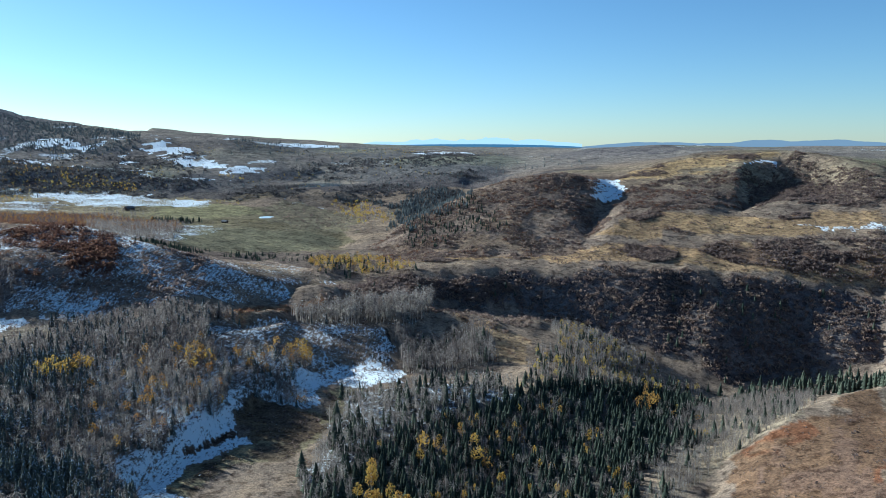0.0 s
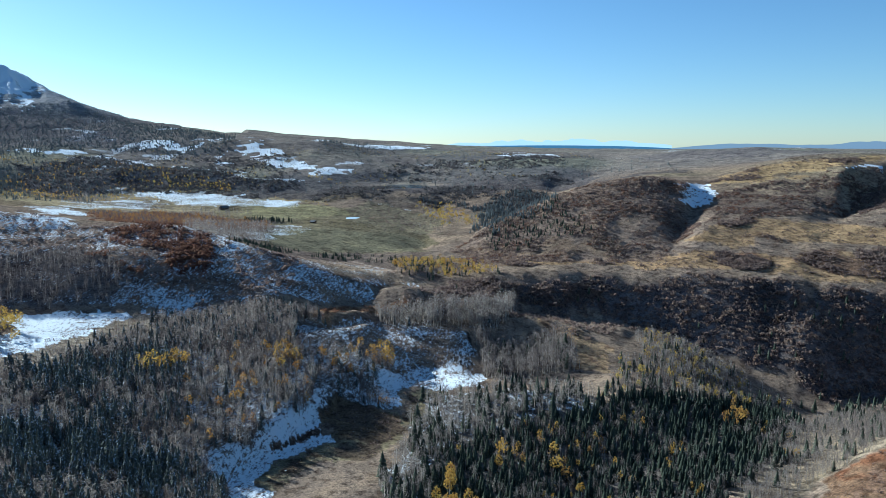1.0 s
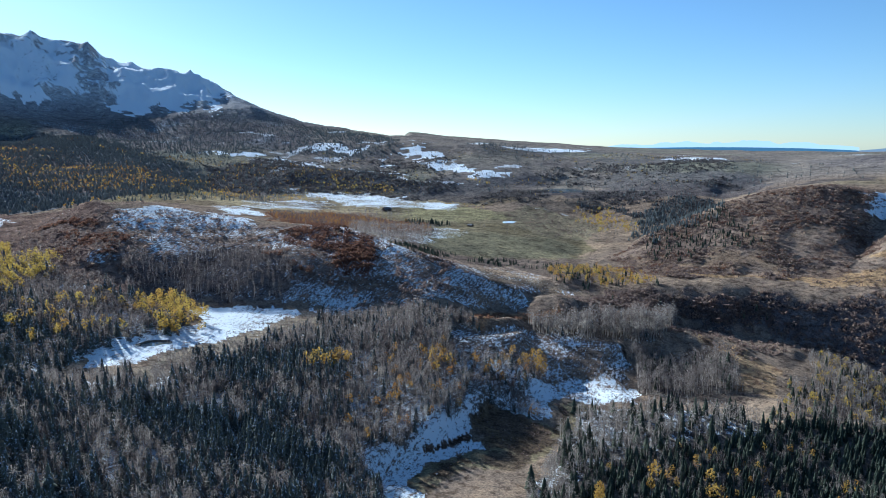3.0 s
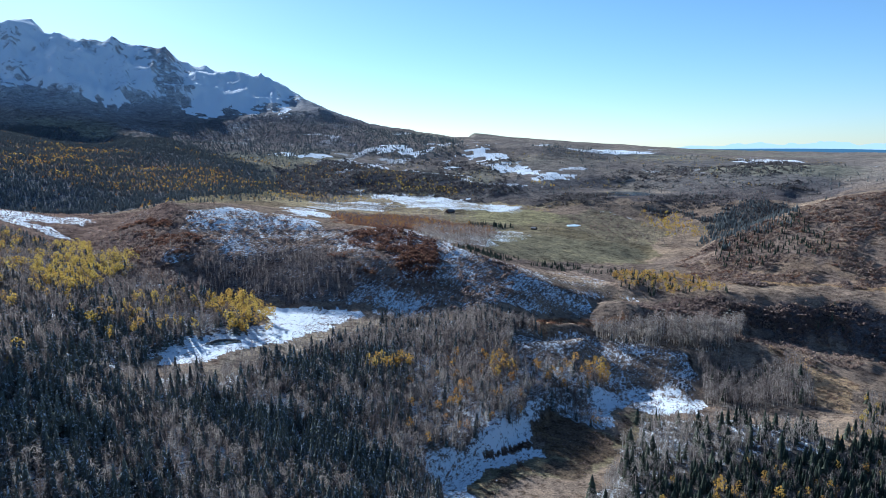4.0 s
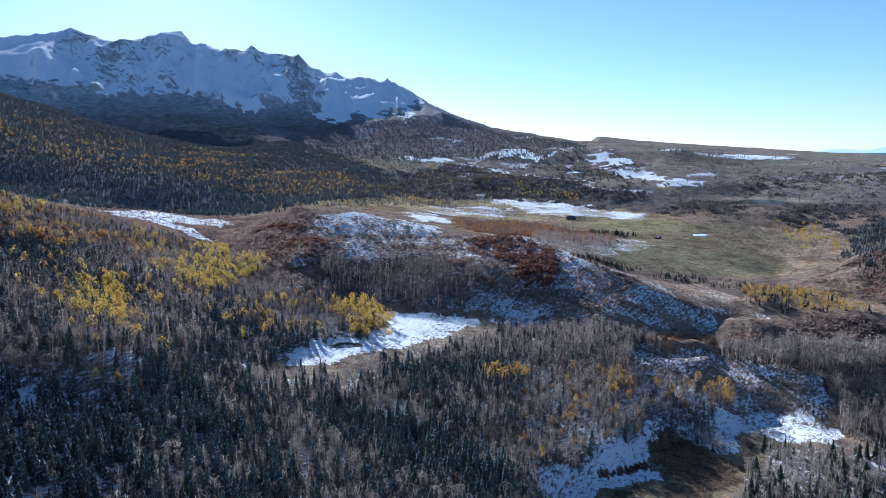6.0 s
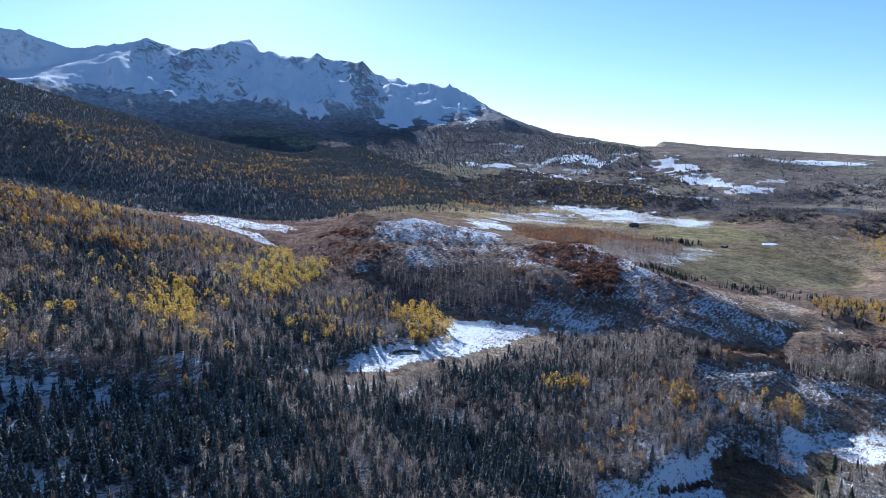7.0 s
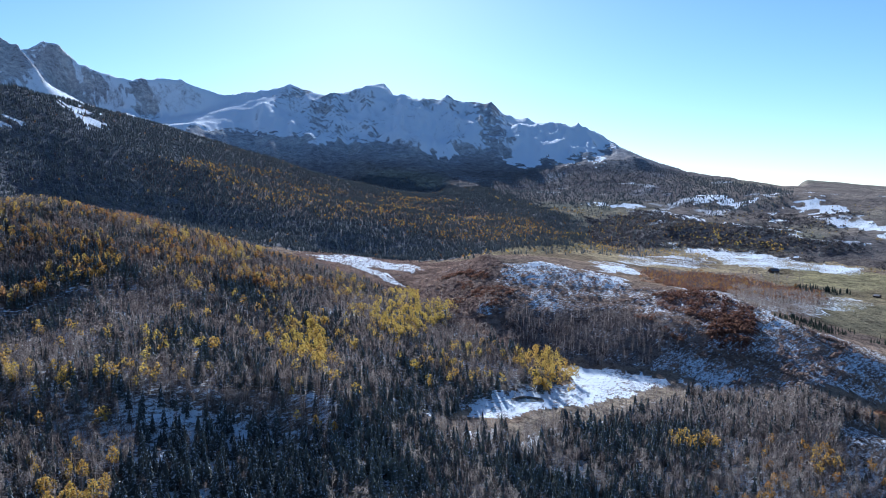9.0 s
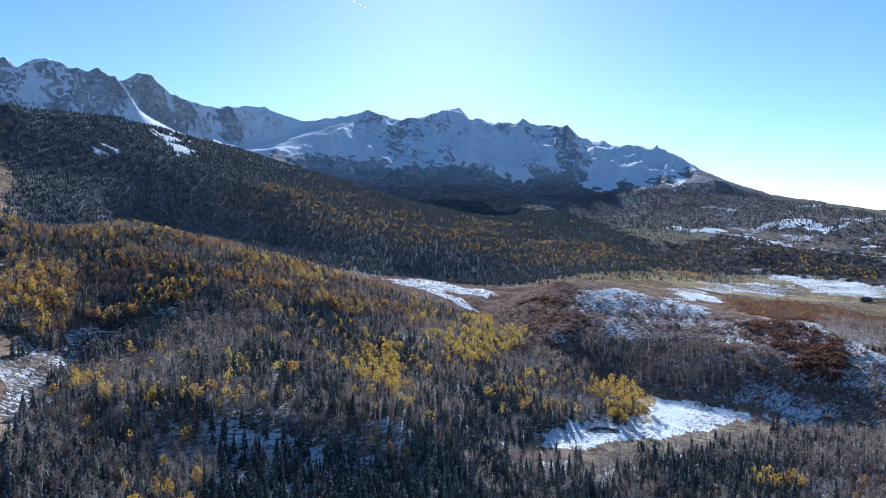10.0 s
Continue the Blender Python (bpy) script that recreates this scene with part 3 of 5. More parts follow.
area("red_oak_small", (31.7, 703), (28.1, 688), (28.8, 668), (31.4, 678))
area("red_flank", (18.5, 748), (14.1, 811), (9.5, 750), (8.2, 712), (11.9, 692), (14.5, 688))
area("open_hills", (-34, 620), (-34, 1280), (-20, 1420), (-8, 1180), (4, 1000), (7, 780), (0, 700))
area("open_middle", (8, 700), (8, 1000), (24, 1050), (34, 900), (46, 1020), (58, 1000), (48, 720), (40, 640), (20, 640))
area("saddle", (60, 830), (58, 1010), (50, 1120), (44, 960), (42, 800), (46, 690), (52, 760))
area("creek_meadow", (16.6, 398), (14.5, 422), (12.1, 416), (10.4, 415), (10.9, 382), (12.1, 365), (14.2, 372), (15.6, 380))
area("creek_bank", (20.4, 362), (17.3, 387), (16.5, 380), (18.4, 369), (20.5, 355))
area("field_front", (43.4, 432), (41, 452), (39.3, 476), (36.3, 501), (34.1, 537), (31.3, 572), (28.4, 590), (28.0, 548), (32.7, 498), (35.4, 460), (38.6, 432), (41.6, 412))
area("gorge_dark", (9.0, 1385), (6.1, 1366), (4.0, 1285), (3.2, 1325), (1.2, 1410), (-1.6, 1395), (-1.4, 1120), (1.1, 1198), (3.0, 1160), (4.0, 1250), (6.0, 1335))
area("gorge_grey", (8.4, 1173), (5.9, 1149), (4.9, 1069), (6.7, 1058), (8.3, 1112))
area("rust_crest", (21.4, 700), (19.5, 700), (17.6, 690), (16.9, 672), (18.5, 650), (20.3, 676))
area("far_right_face", (-7.6, 2010), (-10.9, 1985), (-13.4, 1938), (-16.6, 1935), (-19.3, 1885), (-22, 1960), (-22, 1760), (-16, 1700), (-11, 1740), (-8, 1830))
area("lower_field", (19.8, 1010), (14.5, 1085), (8.6, 1060), (7.2, 950), (14.8, 862), (19.6, 850))


def within(name, az, r):
    """Which places lie in a patch; its sides are straight in bearing and ln r."""
    c = AREAS[name]
    px, py = c[:, 0], np.log(c[:, 1]) * 60
    qy = np.log(np.maximum(r, 1)) * 60
    hit = np.zeros(az.shape, bool)
    box = (az >= px.min()) & (az <= px.max()) & (qy >= py.min()) & (qy <= py.max())
    a, q = az[box], qy[box]
    inner = np.zeros(a.shape, bool)
    for k in range(len(px)):
        x0, y0, x1, y1 = px[k - 1], py[k - 1], px[k], py[k]
        if y0 != y1:
            inner ^= ((y0 > q) != (y1 > q)) & (a < (x1 - x0) * (q - y0) / (y1 - y0) + x0)
    hit[box] = inner
    return hit


def ragged(x, y, seed=0, amount=1.0):
    """Bearing and distance of places, shifted so that the patches get uneven edges."""
    size = 1 + np.hypot(x, y) / 500
    dx = fractal(x, y, 34, 4, 71 + seed) * 9 * size * amount
    dy = fractal(x, y, 34, 4, 91 + seed) * 12 * size * amount
    u, v = x + dx, y + dy
    az = np.degrees(np.arctan2(-u, v))
    return np.where(az < -122, az + 360, az), np.hypot(u, v)


# ---- materials ----
def material(name):
    m = bpy.data.materials.new(name)
    m.use_nodes = True
    nodes, links = m.node_tree.nodes, m.node_tree.links
    return m, nodes, links, nodes["Principled BSDF"]


def noise_node(nodes, links, vector, scale, detail=4.0, rough=0.6):
    n = nodes.new("ShaderNodeTexNoise")
    n.inputs["Scale"].default_value, n.inputs["Detail"].default_value, n.inputs["Roughness"].default_value = scale, detail, rough
    links.new(vector, n.inputs["Vector"])
    return n.outputs["Fac"]


def math_node(nodes, links, how, a, b, clamp=False):
    n = nodes.new("ShaderNodeMath")
    n.operation, n.use_clamp = how, clamp
    for k, v in enumerate((a, b)):
        if isinstance(v, (int, float)):
            n.inputs[k].default_value = v
        else:
            links.new(v, n.inputs[k])
    return n.outputs[0]


def mix_node(nodes, links, fac, a, b, blend="MIX"):
    n = nodes.new("ShaderNodeMix")
    n.data_type, n.blend_type = "RGBA", blend
    for key, v in ((0, fac), (6, a), (7, b)):
        if isinstance(v, (int, float, tuple)):
            n.inputs[key].default_value = v
        else:
            links.new(v, n.inputs[key])
    return n.outputs[2]


def ramp_node(nodes, links, fac, *stops):
    n = nodes.new("ShaderNodeValToRGB")
    while len(n.color_ramp.elements) < len(stops):
        n.color_ramp.elements.new(0.5)
    for e, (at, colour) in zip(n.color_ramp.elements, stops):
        e.position, e.color = at, (*colour, 1)
    links.new(fac, n.inputs["Fac"])
    return n.outputs["Color"]


def ground_material():
    """Land cover from the sheet's colour layer, tufted; snow where the snow layer says, broken up by grain."""
    m, nodes, links, bsdf = material("ground")
    co = nodes.new("ShaderNodeNewGeometry").outputs["Position"]
    cover = nodes.new("ShaderNodeAttribute")
    cover.attribute_name = "cover"
    snow = nodes.new("ShaderNodeAttribute")
    snow.attribute_name = "snow"
    tuft = noise_node(nodes, links, co, 0.8, 5, 0.75)
    patch = noise_node(nodes, links, co, 0.045, 5, 0.6)
    clump = noise_node(nodes, links, co, 0.19, 3, 0.65)
    broad = noise_node(nodes, links, co, 0.006, 4, 0.55)
    shade = ramp_node(nodes, links, tuft, (0.30, (0.35, 0.35, 0.36)), (0.5, (0.95, 0.95, 0.95)), (0.68, (1.55, 1.5, 1.4)))
    colour = mix_node(nodes, links, 1.0, cover.outputs["Color"], shade, "MULTIPLY")
    shade = ramp_node(nodes, links, patch, (0.34, (0.62, 0.60, 0.60)), (0.5, (1, 1, 1)), (0.66, (1.35, 1.3, 1.2)))
    colour = mix_node(nodes, links, 0.9, colour, shade, "MULTIPLY")
    shade = ramp_node(nodes, links, broad, (0.35, (0.8, 0.78, 0.8)), (0.65, (1.2, 1.17, 1.1)))
    colour = mix_node(nodes, links, 0.8, colour, shade, "MULTIPLY")
    shade = ramp_node(nodes, links, clump, (0.38, (0.50, 0.47, 0.45)), (0.47, (1, 1, 1)), (0.62, (1.3, 1.27, 1.2)))
    colour = mix_node(nodes, links, 0.85, colour, shade, "MULTIPLY")
    streak = nodes.new("ShaderNodeMapping")
    streak.inputs["Scale"].default_value = (0.30, 0.12, 0.3)
    streak.inputs["Rotation"].default_value = (0, 0, radians(35))
    links.new(co, streak.inputs["Vector"])
    drift = noise_node(nodes, links, streak.outputs["Vector"], 1.5, 6, 0.7)
    level = math_node(nodes, links, "ADD", snow.outputs["Fac"], math_node(nodes, links, "MULTIPLY", math_node(nodes, links, "SUBTRACT", drift, 0.5), 1.5))
    level = math_node(nodes, links, "ADD", level, math_node(nodes, links, "MULTIPLY", math_node(nodes, links, "SUBTRACT", tuft, 0.5), 0.9))
    high = nodes.new("ShaderNodeAttribute")
    high.attribute_name = "high"
    crag = nodes.new("ShaderNodeMapping")
    crag.inputs["Scale"].default_value = (1.0, 1.0, 0.3)
    links.new(co, crag.inputs["Vector"])
    rib = noise_node(nodes, links, crag.outputs["Vector"], 0.045, 7, 0.7)
    level = math_node(nodes, links, "ADD", level, math_node(nodes, links, "MULTIPLY", math_node(nodes, links, "MULTIPLY", math_node(nodes, links, "SUBTRACT", rib, 0.5), 1.1), high.outputs["Fac"]))
    white = math_node(nodes, links, "MULTIPLY", math_node(nodes, links, "SUBTRACT", level, 0.48), 5.0, True)
    bare = math_node(nodes, links, "GREATER_THAN", snow.outputs["Fac"], 0.02)
    white = math_node(nodes, links, "MULTIPLY", white, bare)
    colour = mix_node(nodes, links, white, colour, (0.88, 0.875, 0.865, 1))
    links.new(colour, bsdf.inputs["Base Color"])
    bsdf.inputs["Roughness"].default_value = 0.9
    bsdf.inputs["Specular IOR Level"].default_value = 0.0
    bump = nodes.new("ShaderNodeBump")
    bump.inputs["Distance"].default_value, bump.inputs["Strength"].default_value = 1.6, 0.7
    links.new(math_node(nodes, links, "ADD", tuft, math_node(nodes, links, "MULTIPLY", patch, 2.0)), bump.inputs["Height"])
    links.new(bump.outputs["Normal"], bsdf.inputs["Normal"])
    return m


def leaf_material(name, dark, mid, light, translucent=0.0, snow=0.0, size=1.5):
    """Foliage or twigs: colour by the plant's tint layer and by grain, with light through the leaves."""
    m, nodes, links, bsdf = material(name)
    co = nodes.new("ShaderNodeNewGeometry").outputs["Position"]
    tint = nodes.new("ShaderNodeAttribute")
    tint.attribute_name = "tint"
    info = nodes.new("ShaderNodeObjectInfo")
    grain = noise_node(nodes, links, co, size, 3, 0.7)
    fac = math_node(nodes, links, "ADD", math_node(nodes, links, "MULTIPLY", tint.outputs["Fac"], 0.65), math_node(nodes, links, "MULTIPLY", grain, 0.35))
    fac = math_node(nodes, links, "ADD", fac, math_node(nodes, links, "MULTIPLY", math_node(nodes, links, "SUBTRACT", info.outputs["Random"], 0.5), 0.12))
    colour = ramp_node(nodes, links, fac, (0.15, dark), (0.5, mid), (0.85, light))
    if snow:
        up = nodes.new("ShaderNodeSeparateXYZ")
        links.new(nodes.new("ShaderNodeNewGeometry").outputs["Normal"], up.inputs[0])
        dust = noise_node(nodes, links, co, 0.9, 4, 0.75)
        fleck = math_node(nodes, links, "MULTIPLY", math_node(nodes, links, "SUBTRACT", dust, 1 - snow), 9.0, True)
        fleck = math_node(nodes, links, "MULTIPLY", fleck, math_node(nodes, links, "GREATER_THAN", up.outputs["Z"], 0.1))
        colour = mix_node(nodes, links, fleck, colour, (0.72, 0.75, 0.80, 1))
    links.new(colour, bsdf.inputs["Base Color"])
    bsdf.inputs["Roughness"].default_value = 0.75
    bsdf.inputs["Specular IOR Level"].default_value = 0.0
    if translucent:
        through_leaf = nodes.new("ShaderNodeBsdfTranslucent")
        links.new(colour, through_leaf.inputs["Color"])
        blend = nodes.new("ShaderNodeMixShader")
        blend.inputs["Fac"].default_value = translucent
        links.new(bsdf.outputs["BSDF"], blend.inputs[1])
        links.new(through_leaf.outputs["BSDF"], blend.inputs[2])
        links.new(blend.outputs["Shader"], nodes["Material Output"].inputs["Surface"])
    return m


def plain_material(name, colour, rough=0.8, metal=0.0, vary=0.25, size=1.5):
    m, nodes, links, bsdf = material(name)
    co = nodes.new("ShaderNodeNewGeometry").outputs["Position"]
    grain = noise_node(nodes, links, co, size, 5, 0.65)
    lo = tuple(c * (1 - vary) for c in colour)
    hi = tuple(min(1, c * (1 + vary)) for c in colour)
    links.new(ramp_node(nodes, links, grain, (0.3, lo), (0.7, hi)), bsdf.inputs["Base Color"])
    bsdf.inputs["Roughness"].default_value, bsdf.inputs["Metallic"].default_value = rough, metal
    return m


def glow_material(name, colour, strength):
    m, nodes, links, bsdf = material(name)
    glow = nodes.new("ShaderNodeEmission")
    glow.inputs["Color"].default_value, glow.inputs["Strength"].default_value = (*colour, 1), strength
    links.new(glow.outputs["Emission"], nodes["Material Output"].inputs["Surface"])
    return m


M_GROUND = ground_material()
M_SPRUCE = leaf_material("spruce_needles", (0.066, 0.068, 0.060), (0.112, 0.116, 0.096), (0.175, 0.175, 0.13), 0.3, 0.455)
M_GREEN_SPRUCE = leaf_material("green_spruce_needles", (0.040, 0.048, 0.036), (0.10, 0.107, 0.072), (0.17, 0.17, 0.11), 0.25)
# far needles paler than the near ones, haze mixed into their colour
M_FAR_SPRUCE = leaf_material("hazed_spruce_needles", (0.15, 0.155, 0.15), (0.20, 0.205, 0.19), (0.25, 0.255, 0.225), 0.42, 0.0, 0.2)
M_TWIGS = leaf_material("bare_twigs", (0.105, 0.08, 0.07), (0.20, 0.16, 0.14), (0.45, 0.385, 0.315), 0.42)
M_GOLD = leaf_material("golden_leaves", (0.33, 0.165, 0.06), (0.48, 0.30, 0.075), (0.54, 0.405, 0.092), 0.5)
M_OAK = leaf_material("oak_brush", (0.135, 0.098, 0.086), (0.24, 0.17, 0.138), (0.38, 0.27, 0.19), 0.5)
M_SCRUB = leaf_material("grey_scrub", (0.075, 0.066, 0.064), (0.13, 0.112, 0.104), (0.20, 0.172, 0.15), 0.4)
M_RED_OAK = leaf_material("red_oak_brush", (0.12, 0.066, 0.050), (0.205, 0.105, 0.068), (0.30, 0.165, 0.095), 0.4)
M_BARK = plain_material("spruce_bark", (0.085, 0.065, 0.05))
M_PALE_BARK = plain_material("aspen_bark", (0.52, 0.49, 0.42))


# ---- the ground, one sheet to the horizon ----
def land_cover(x, y, z):
    """Base colour and snow depth for places on the ground."""
    az, r = ragged(x, y)
    shape = x.shape
    colour = np.empty(shape + (3,))
    colour[:] = (0.19, 0.137, 0.092)
    streaks = fractal(x, y, 170, 4, 41)
    colour += np.clip(streaks, -1, 1)[..., None] * np.array((0.051, 0.032, 0.012))
    green = ease(fractal(x, y, 300, 3, 57), 0.0, 0.6)[..., None] * ease(r, 1000, 1600)[..., None]
    colour = colour * (1 - green) + green * np.array((0.189, 0.167, 0.087))

    def lay(name, tone, strength=1.0):
        colour[within(name, az, r)] = colour[within(name, az, r)] * (1 - strength) + np.array(tone) * strength

    def scrub(name, tone, share, size=38, seed=201):
        """Brush and bare soil in patches over the grass, drawn out along the slope."""
        here = within(name, az, r)
        n = fractal(np.radians(az[here]) * 700, r[here] * 0.55, size, 5, seed)
        w = (ease(n, 0.33 - share, 0.43 - share) * 0.85)[..., None]
        colour[here] = colour[here] * (1 - w) + np.array(tone) * w

    floor = (0.123, 0.099, 0.075)
    for name in ("spruce_valley", "mixed_valley", "mixed_spur", "left_hill_woods", "red_hill_aspens", "grove", "knoll_aspens"):
        lay(name, floor)
    lay("big_slope_woods", (0.112, 0.108, 0.104))
    lay("saddle", (0.16, 0.105, 0.078), 0.85)
    scrub("saddle", (0.085, 0.058, 0.044), 0.26, 22, 241)
    lay("big_slope_gold", (0.16, 0.115, 0.08), 0.5)
    lay("far_woods", (0.145, 0.123, 0.065), 0.7)
    lay("field_gold", (0.246, 0.189, 0.087), 0.6)
    lay("plain_grass", (0.290, 0.225, 0.123), 0.8)
    lay("meadow", (0.17, 0.135, 0.078))
    scrub("meadow", (0.125, 0.098, 0.055), 0.26, 70, 227)
    lay("bright_meadow", (0.205, 0.172, 0.088), 0.9)
    lay("meadow_hill", (0.175, 0.142, 0.085), 0.85)
    lay("orange_row", (0.235, 0.135, 0.075), 0.8)
    # dark brush tone that also carries the escarpment's shade
    lay("escarp_brush", (0.095, 0.078, 0.075), 0.9)
    lay("red_flank", (0.33, 0.235, 0.15), 0.9)
    lay("lower_field", (0.165, 0.14, 0.082), 0.85)
    # hill face darkened by colour, in place of haze setting it off
    lay("far_right_face", (0.115, 0.082, 0.072), 0.75)
    lay("orange_crest", (0.30, 0.175, 0.085), 0.9)
    lay("bench_grass", (0.29, 0.185, 0.09), 0.9)
    lay("upper_grass", (0.28, 0.18, 0.088), 0.9)
    lay("hill_b_grass", (0.31, 0.205, 0.095), 0.9)
    lay("knoll_grass", (0.31, 0.205, 0.105), 0.95)
    lay("field_grass", (0.304, 0.217, 0.131), 0.9)
    lay("creek_grass", (0.19, 0.15, 0.08), 0.9)
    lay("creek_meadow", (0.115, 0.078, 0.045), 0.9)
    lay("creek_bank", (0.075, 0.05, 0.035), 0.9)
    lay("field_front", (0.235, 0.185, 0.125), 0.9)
    # gorge laid dark for its scrub, with the gorge's shade painted in
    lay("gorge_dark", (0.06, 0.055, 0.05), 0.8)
    lay("cream_aspens", (0.215, 0.165, 0.105), 0.8)
    lay("orange_slope", (0.15, 0.09, 0.05))
    lay("red_hill_brush", (0.155, 0.112, 0.082), 0.8)
    lay("gully_brush", (0.15, 0.10, 0.075), 0.8)
    lay("scarp_brush", (0.118, 0.098, 0.086), 0.95)
    scrub("scarp_brush", (0.085, 0.068, 0.058), 0.3, 40, 243)
    lay("hill_a_brush", (0.19, 0.135, 0.095), 0.8)
    scrub("bench_grass", (0.135, 0.075, 0.046), 0.26)
    scrub("upper_grass", (0.14, 0.078, 0.047), 0.24, 38, 211)
    scrub("hill_b_grass", (0.125, 0.080, 0.048), 0.16, 38, 215)
    scrub("bench_brush", (0.095, 0.060, 0.042), 0.34, 30, 217)
    scrub("orange_slope", (0.16, 0.098, 0.062), 0.30, 16, 219)
    scrub("orange_slope", (0.17, 0.075, 0.036), 0.12, 26, 223)
    scrub("knoll_grass", (0.125, 0.075, 0.045), 0.26, 24, 225)
    scrub("field_grass", (0.13, 0.10, 0.07), 0.26, 24, 229)
    scrub("creek_grass", (0.085, 0.060, 0.040), 0.36, 14, 231)
    scrub("hill_a_brush", (0.19, 0.13, 0.08), 0.16, 34, 233)
    scrub("plain_grass", (0.13, 0.095, 0.06), 0.28, 60, 235)
    scrub("plateau", (0.075, 0.062, 0.058), 0.30, 110, 237)
    scrub("plateau_right", (0.085, 0.068, 0.058), 0.30, 110, 239)
    lay("red_hill_aspens", (0.12, 0.096, 0.08), 0.9)
    lay("red_oak", (0.131, 0.065, 0.043), 0.8)

    lay("track", (0.05, 0.04, 0.03))
    # cover paled and cooled, far plain greyed: haze put into the colour
    colour = np.minimum(colour * np.array((1.36, 1.40, 1.52)), 0.5)
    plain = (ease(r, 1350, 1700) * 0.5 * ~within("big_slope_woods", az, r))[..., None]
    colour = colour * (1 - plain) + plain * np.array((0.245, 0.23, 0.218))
    snow = np.zeros(shape)

    def drift(name, depth):
        snow[within(name, az, r)] = depth

    for name, depth in (("mixed_spur", 0.56), ("left_hill_woods", 0.50), ("left_hill_top", 0.1), ("low_spruce", 0.60), ("mixed_valley", 0.45), ("red_hill_brush", 0.44),
                        ("red_hill_aspens", 0.3), ("spruce_valley", 0.22), ("grove", 0.4), ("snow_slope", 0.47), ("snow_red_face", 0.5), ("snow_red_top", 0.62),
                        ("snow_red_crest", 0.52), ("snow_creek", 0.70), ("creek_grass", 0.16), ("creek_meadow", 0.2), ("creek_bank", 0.3), ("field_front", 0.24), ("snow_field", 0.74), ("clearing", 0.44),
                        ("saddle", 0.24), ("snowbank", 0.74), ("snow_meadow", 0.54), ("snow_meadow_b", 0.56), ("snow_meadow_c", 0.62), ("snow_rows", 0.46), ("snow_meadow_hill", 0.5), ("snow_mesa_k", 0.62), ("snow_mesa_l", 0.7), ("snow_mesa_m", 0.6), ("snow_mesa_n", 0.6), ("snow_mesa_o", 0.7), ("red_flank", 0.34), ("snow_mesa_a", 1.0), ("snow_mesa_b", 0.9), ("snow_mesa_c", 0.7),
                        ("snow_mesa_d", 1.0), ("snow_mesa_e", 0.8), ("snow_mesa_f", 0.72), ("snow_mesa_g", 0.9), ("snow_mesa_h", 0.9), ("snow_mesa_i", 0.7), ("snow_mesa_j", 0.6), ("snow_hill_b", 1.0), ("snow_hill_c", 1.0), ("snow_bench", 0.62),
                        ("snow_slope_high", 1.2), ("snow_slope_low", 0.9), ("snow_slope_west", 0.8), ("snow_glade", 1.0), ("snow_foot", 0.8)):
        drift(name, depth)
    snow = np.where(snow > 0.05, snow + 0.24 * fractal(x, y, 22, 4, 85), 0)
    thin = fractal(np.radians(az) * 420, r, 42, 4, 87) * 0.22 * ease(r, 850, 1050) * ease(-r, -2500, -2300)  # streaks drawn out across the camera's line of sight, to fit its view
    snow = np.where(snow > 0.05, snow + thin, snow)
    # thin drifts over the far plateau
    far = ease(r, 1500, 1900) * (r < 2700)
    snow = np.maximum(snow, far * ease(fractal(x, y, 120, 4, 83), 0.25, 0.6) * 0.6)
    # the high mountains: snow above the tree line, forest below, rock on steep ribs
    peak = np.maximum(ease(r, 2500, 3100), ease(r, 2050, 2400) * ease(az, 24, 32)) * ease(az, 19, 25)
    slope_woods = within("big_slope_woods", az, r)
    start = np.interp(az, [38, 48, 54, 67, 77], [2000, 2750, 2950, 2950, 2850])  # where the mountain's foot begins
    peak = peak * (1 - ease(az, 42, 48) * (1 - ease(r - start, -50, 200)))
    peak = np.where(slope_woods, 0, peak)
    along, down = np.radians(az) * 3900, r * 0.22
    # steepness of the sheet, in metres a metre
    across, along_r = np.gradient(z, axis=0), np.gradient(z, axis=1)
    step_a = np.hypot(np.gradient(x, axis=0), np.gradient(y, axis=0)) + 1e-6
    step_r = np.hypot(np.gradient(x, axis=1), np.gradient(y, axis=1)) + 1e-6
    steep = np.hypot(across / step_a, along_r / step_r)
    tree_line = np.interp(az, [30, 33, 35, 38, 44, 49, 54, 62, 66, 72, 80], [400, 370, 345, 318, 322, 395, 415, 425, 480, 500, 520])
    line = z + (fractal(along, down * 0.1, 165, 2, 61, True) - 0.1) * 105 + fractal(along * 2, down * 0.5, 60, 3, 59) * 22
    above = peak * ease(line - tree_line, -7, 7)
    ribs = ease(steep + 0.5 * fractal(along * 1.6, down * 0.5, 70, 4, 77), 0.75, 1.2)
    warp = along + 60 * fractal(along, down, 200, 3, 91)
    crags = ease(fractal(warp, down * 0.35, 58, 5, 93, True), 0.0, 0.55) * ease(fractal(along, down * 0.8, 300, 3, 63) + ease(az, 68, 74) * 0.4, -0.15, 0.3)
    snow = np.maximum(snow, above * (1.08 + 0.25 * fractal(along * 1.8, down, 60, 5, 67) - 0.4 * ribs - 0.9 * crags))
    shaded = (peak * (1 - above)) * ease(r - start, 0, 180)  # thin snow under the woods, speckled to pale them as haze would
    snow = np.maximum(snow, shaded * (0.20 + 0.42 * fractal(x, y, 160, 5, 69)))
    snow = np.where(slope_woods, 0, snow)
    basin = ease(az, 38, 44) * ease(r - start, 0, 180) * (1 - above) * ~slope_woods  # more snow speckle at the mountain's foot, standing in for haze
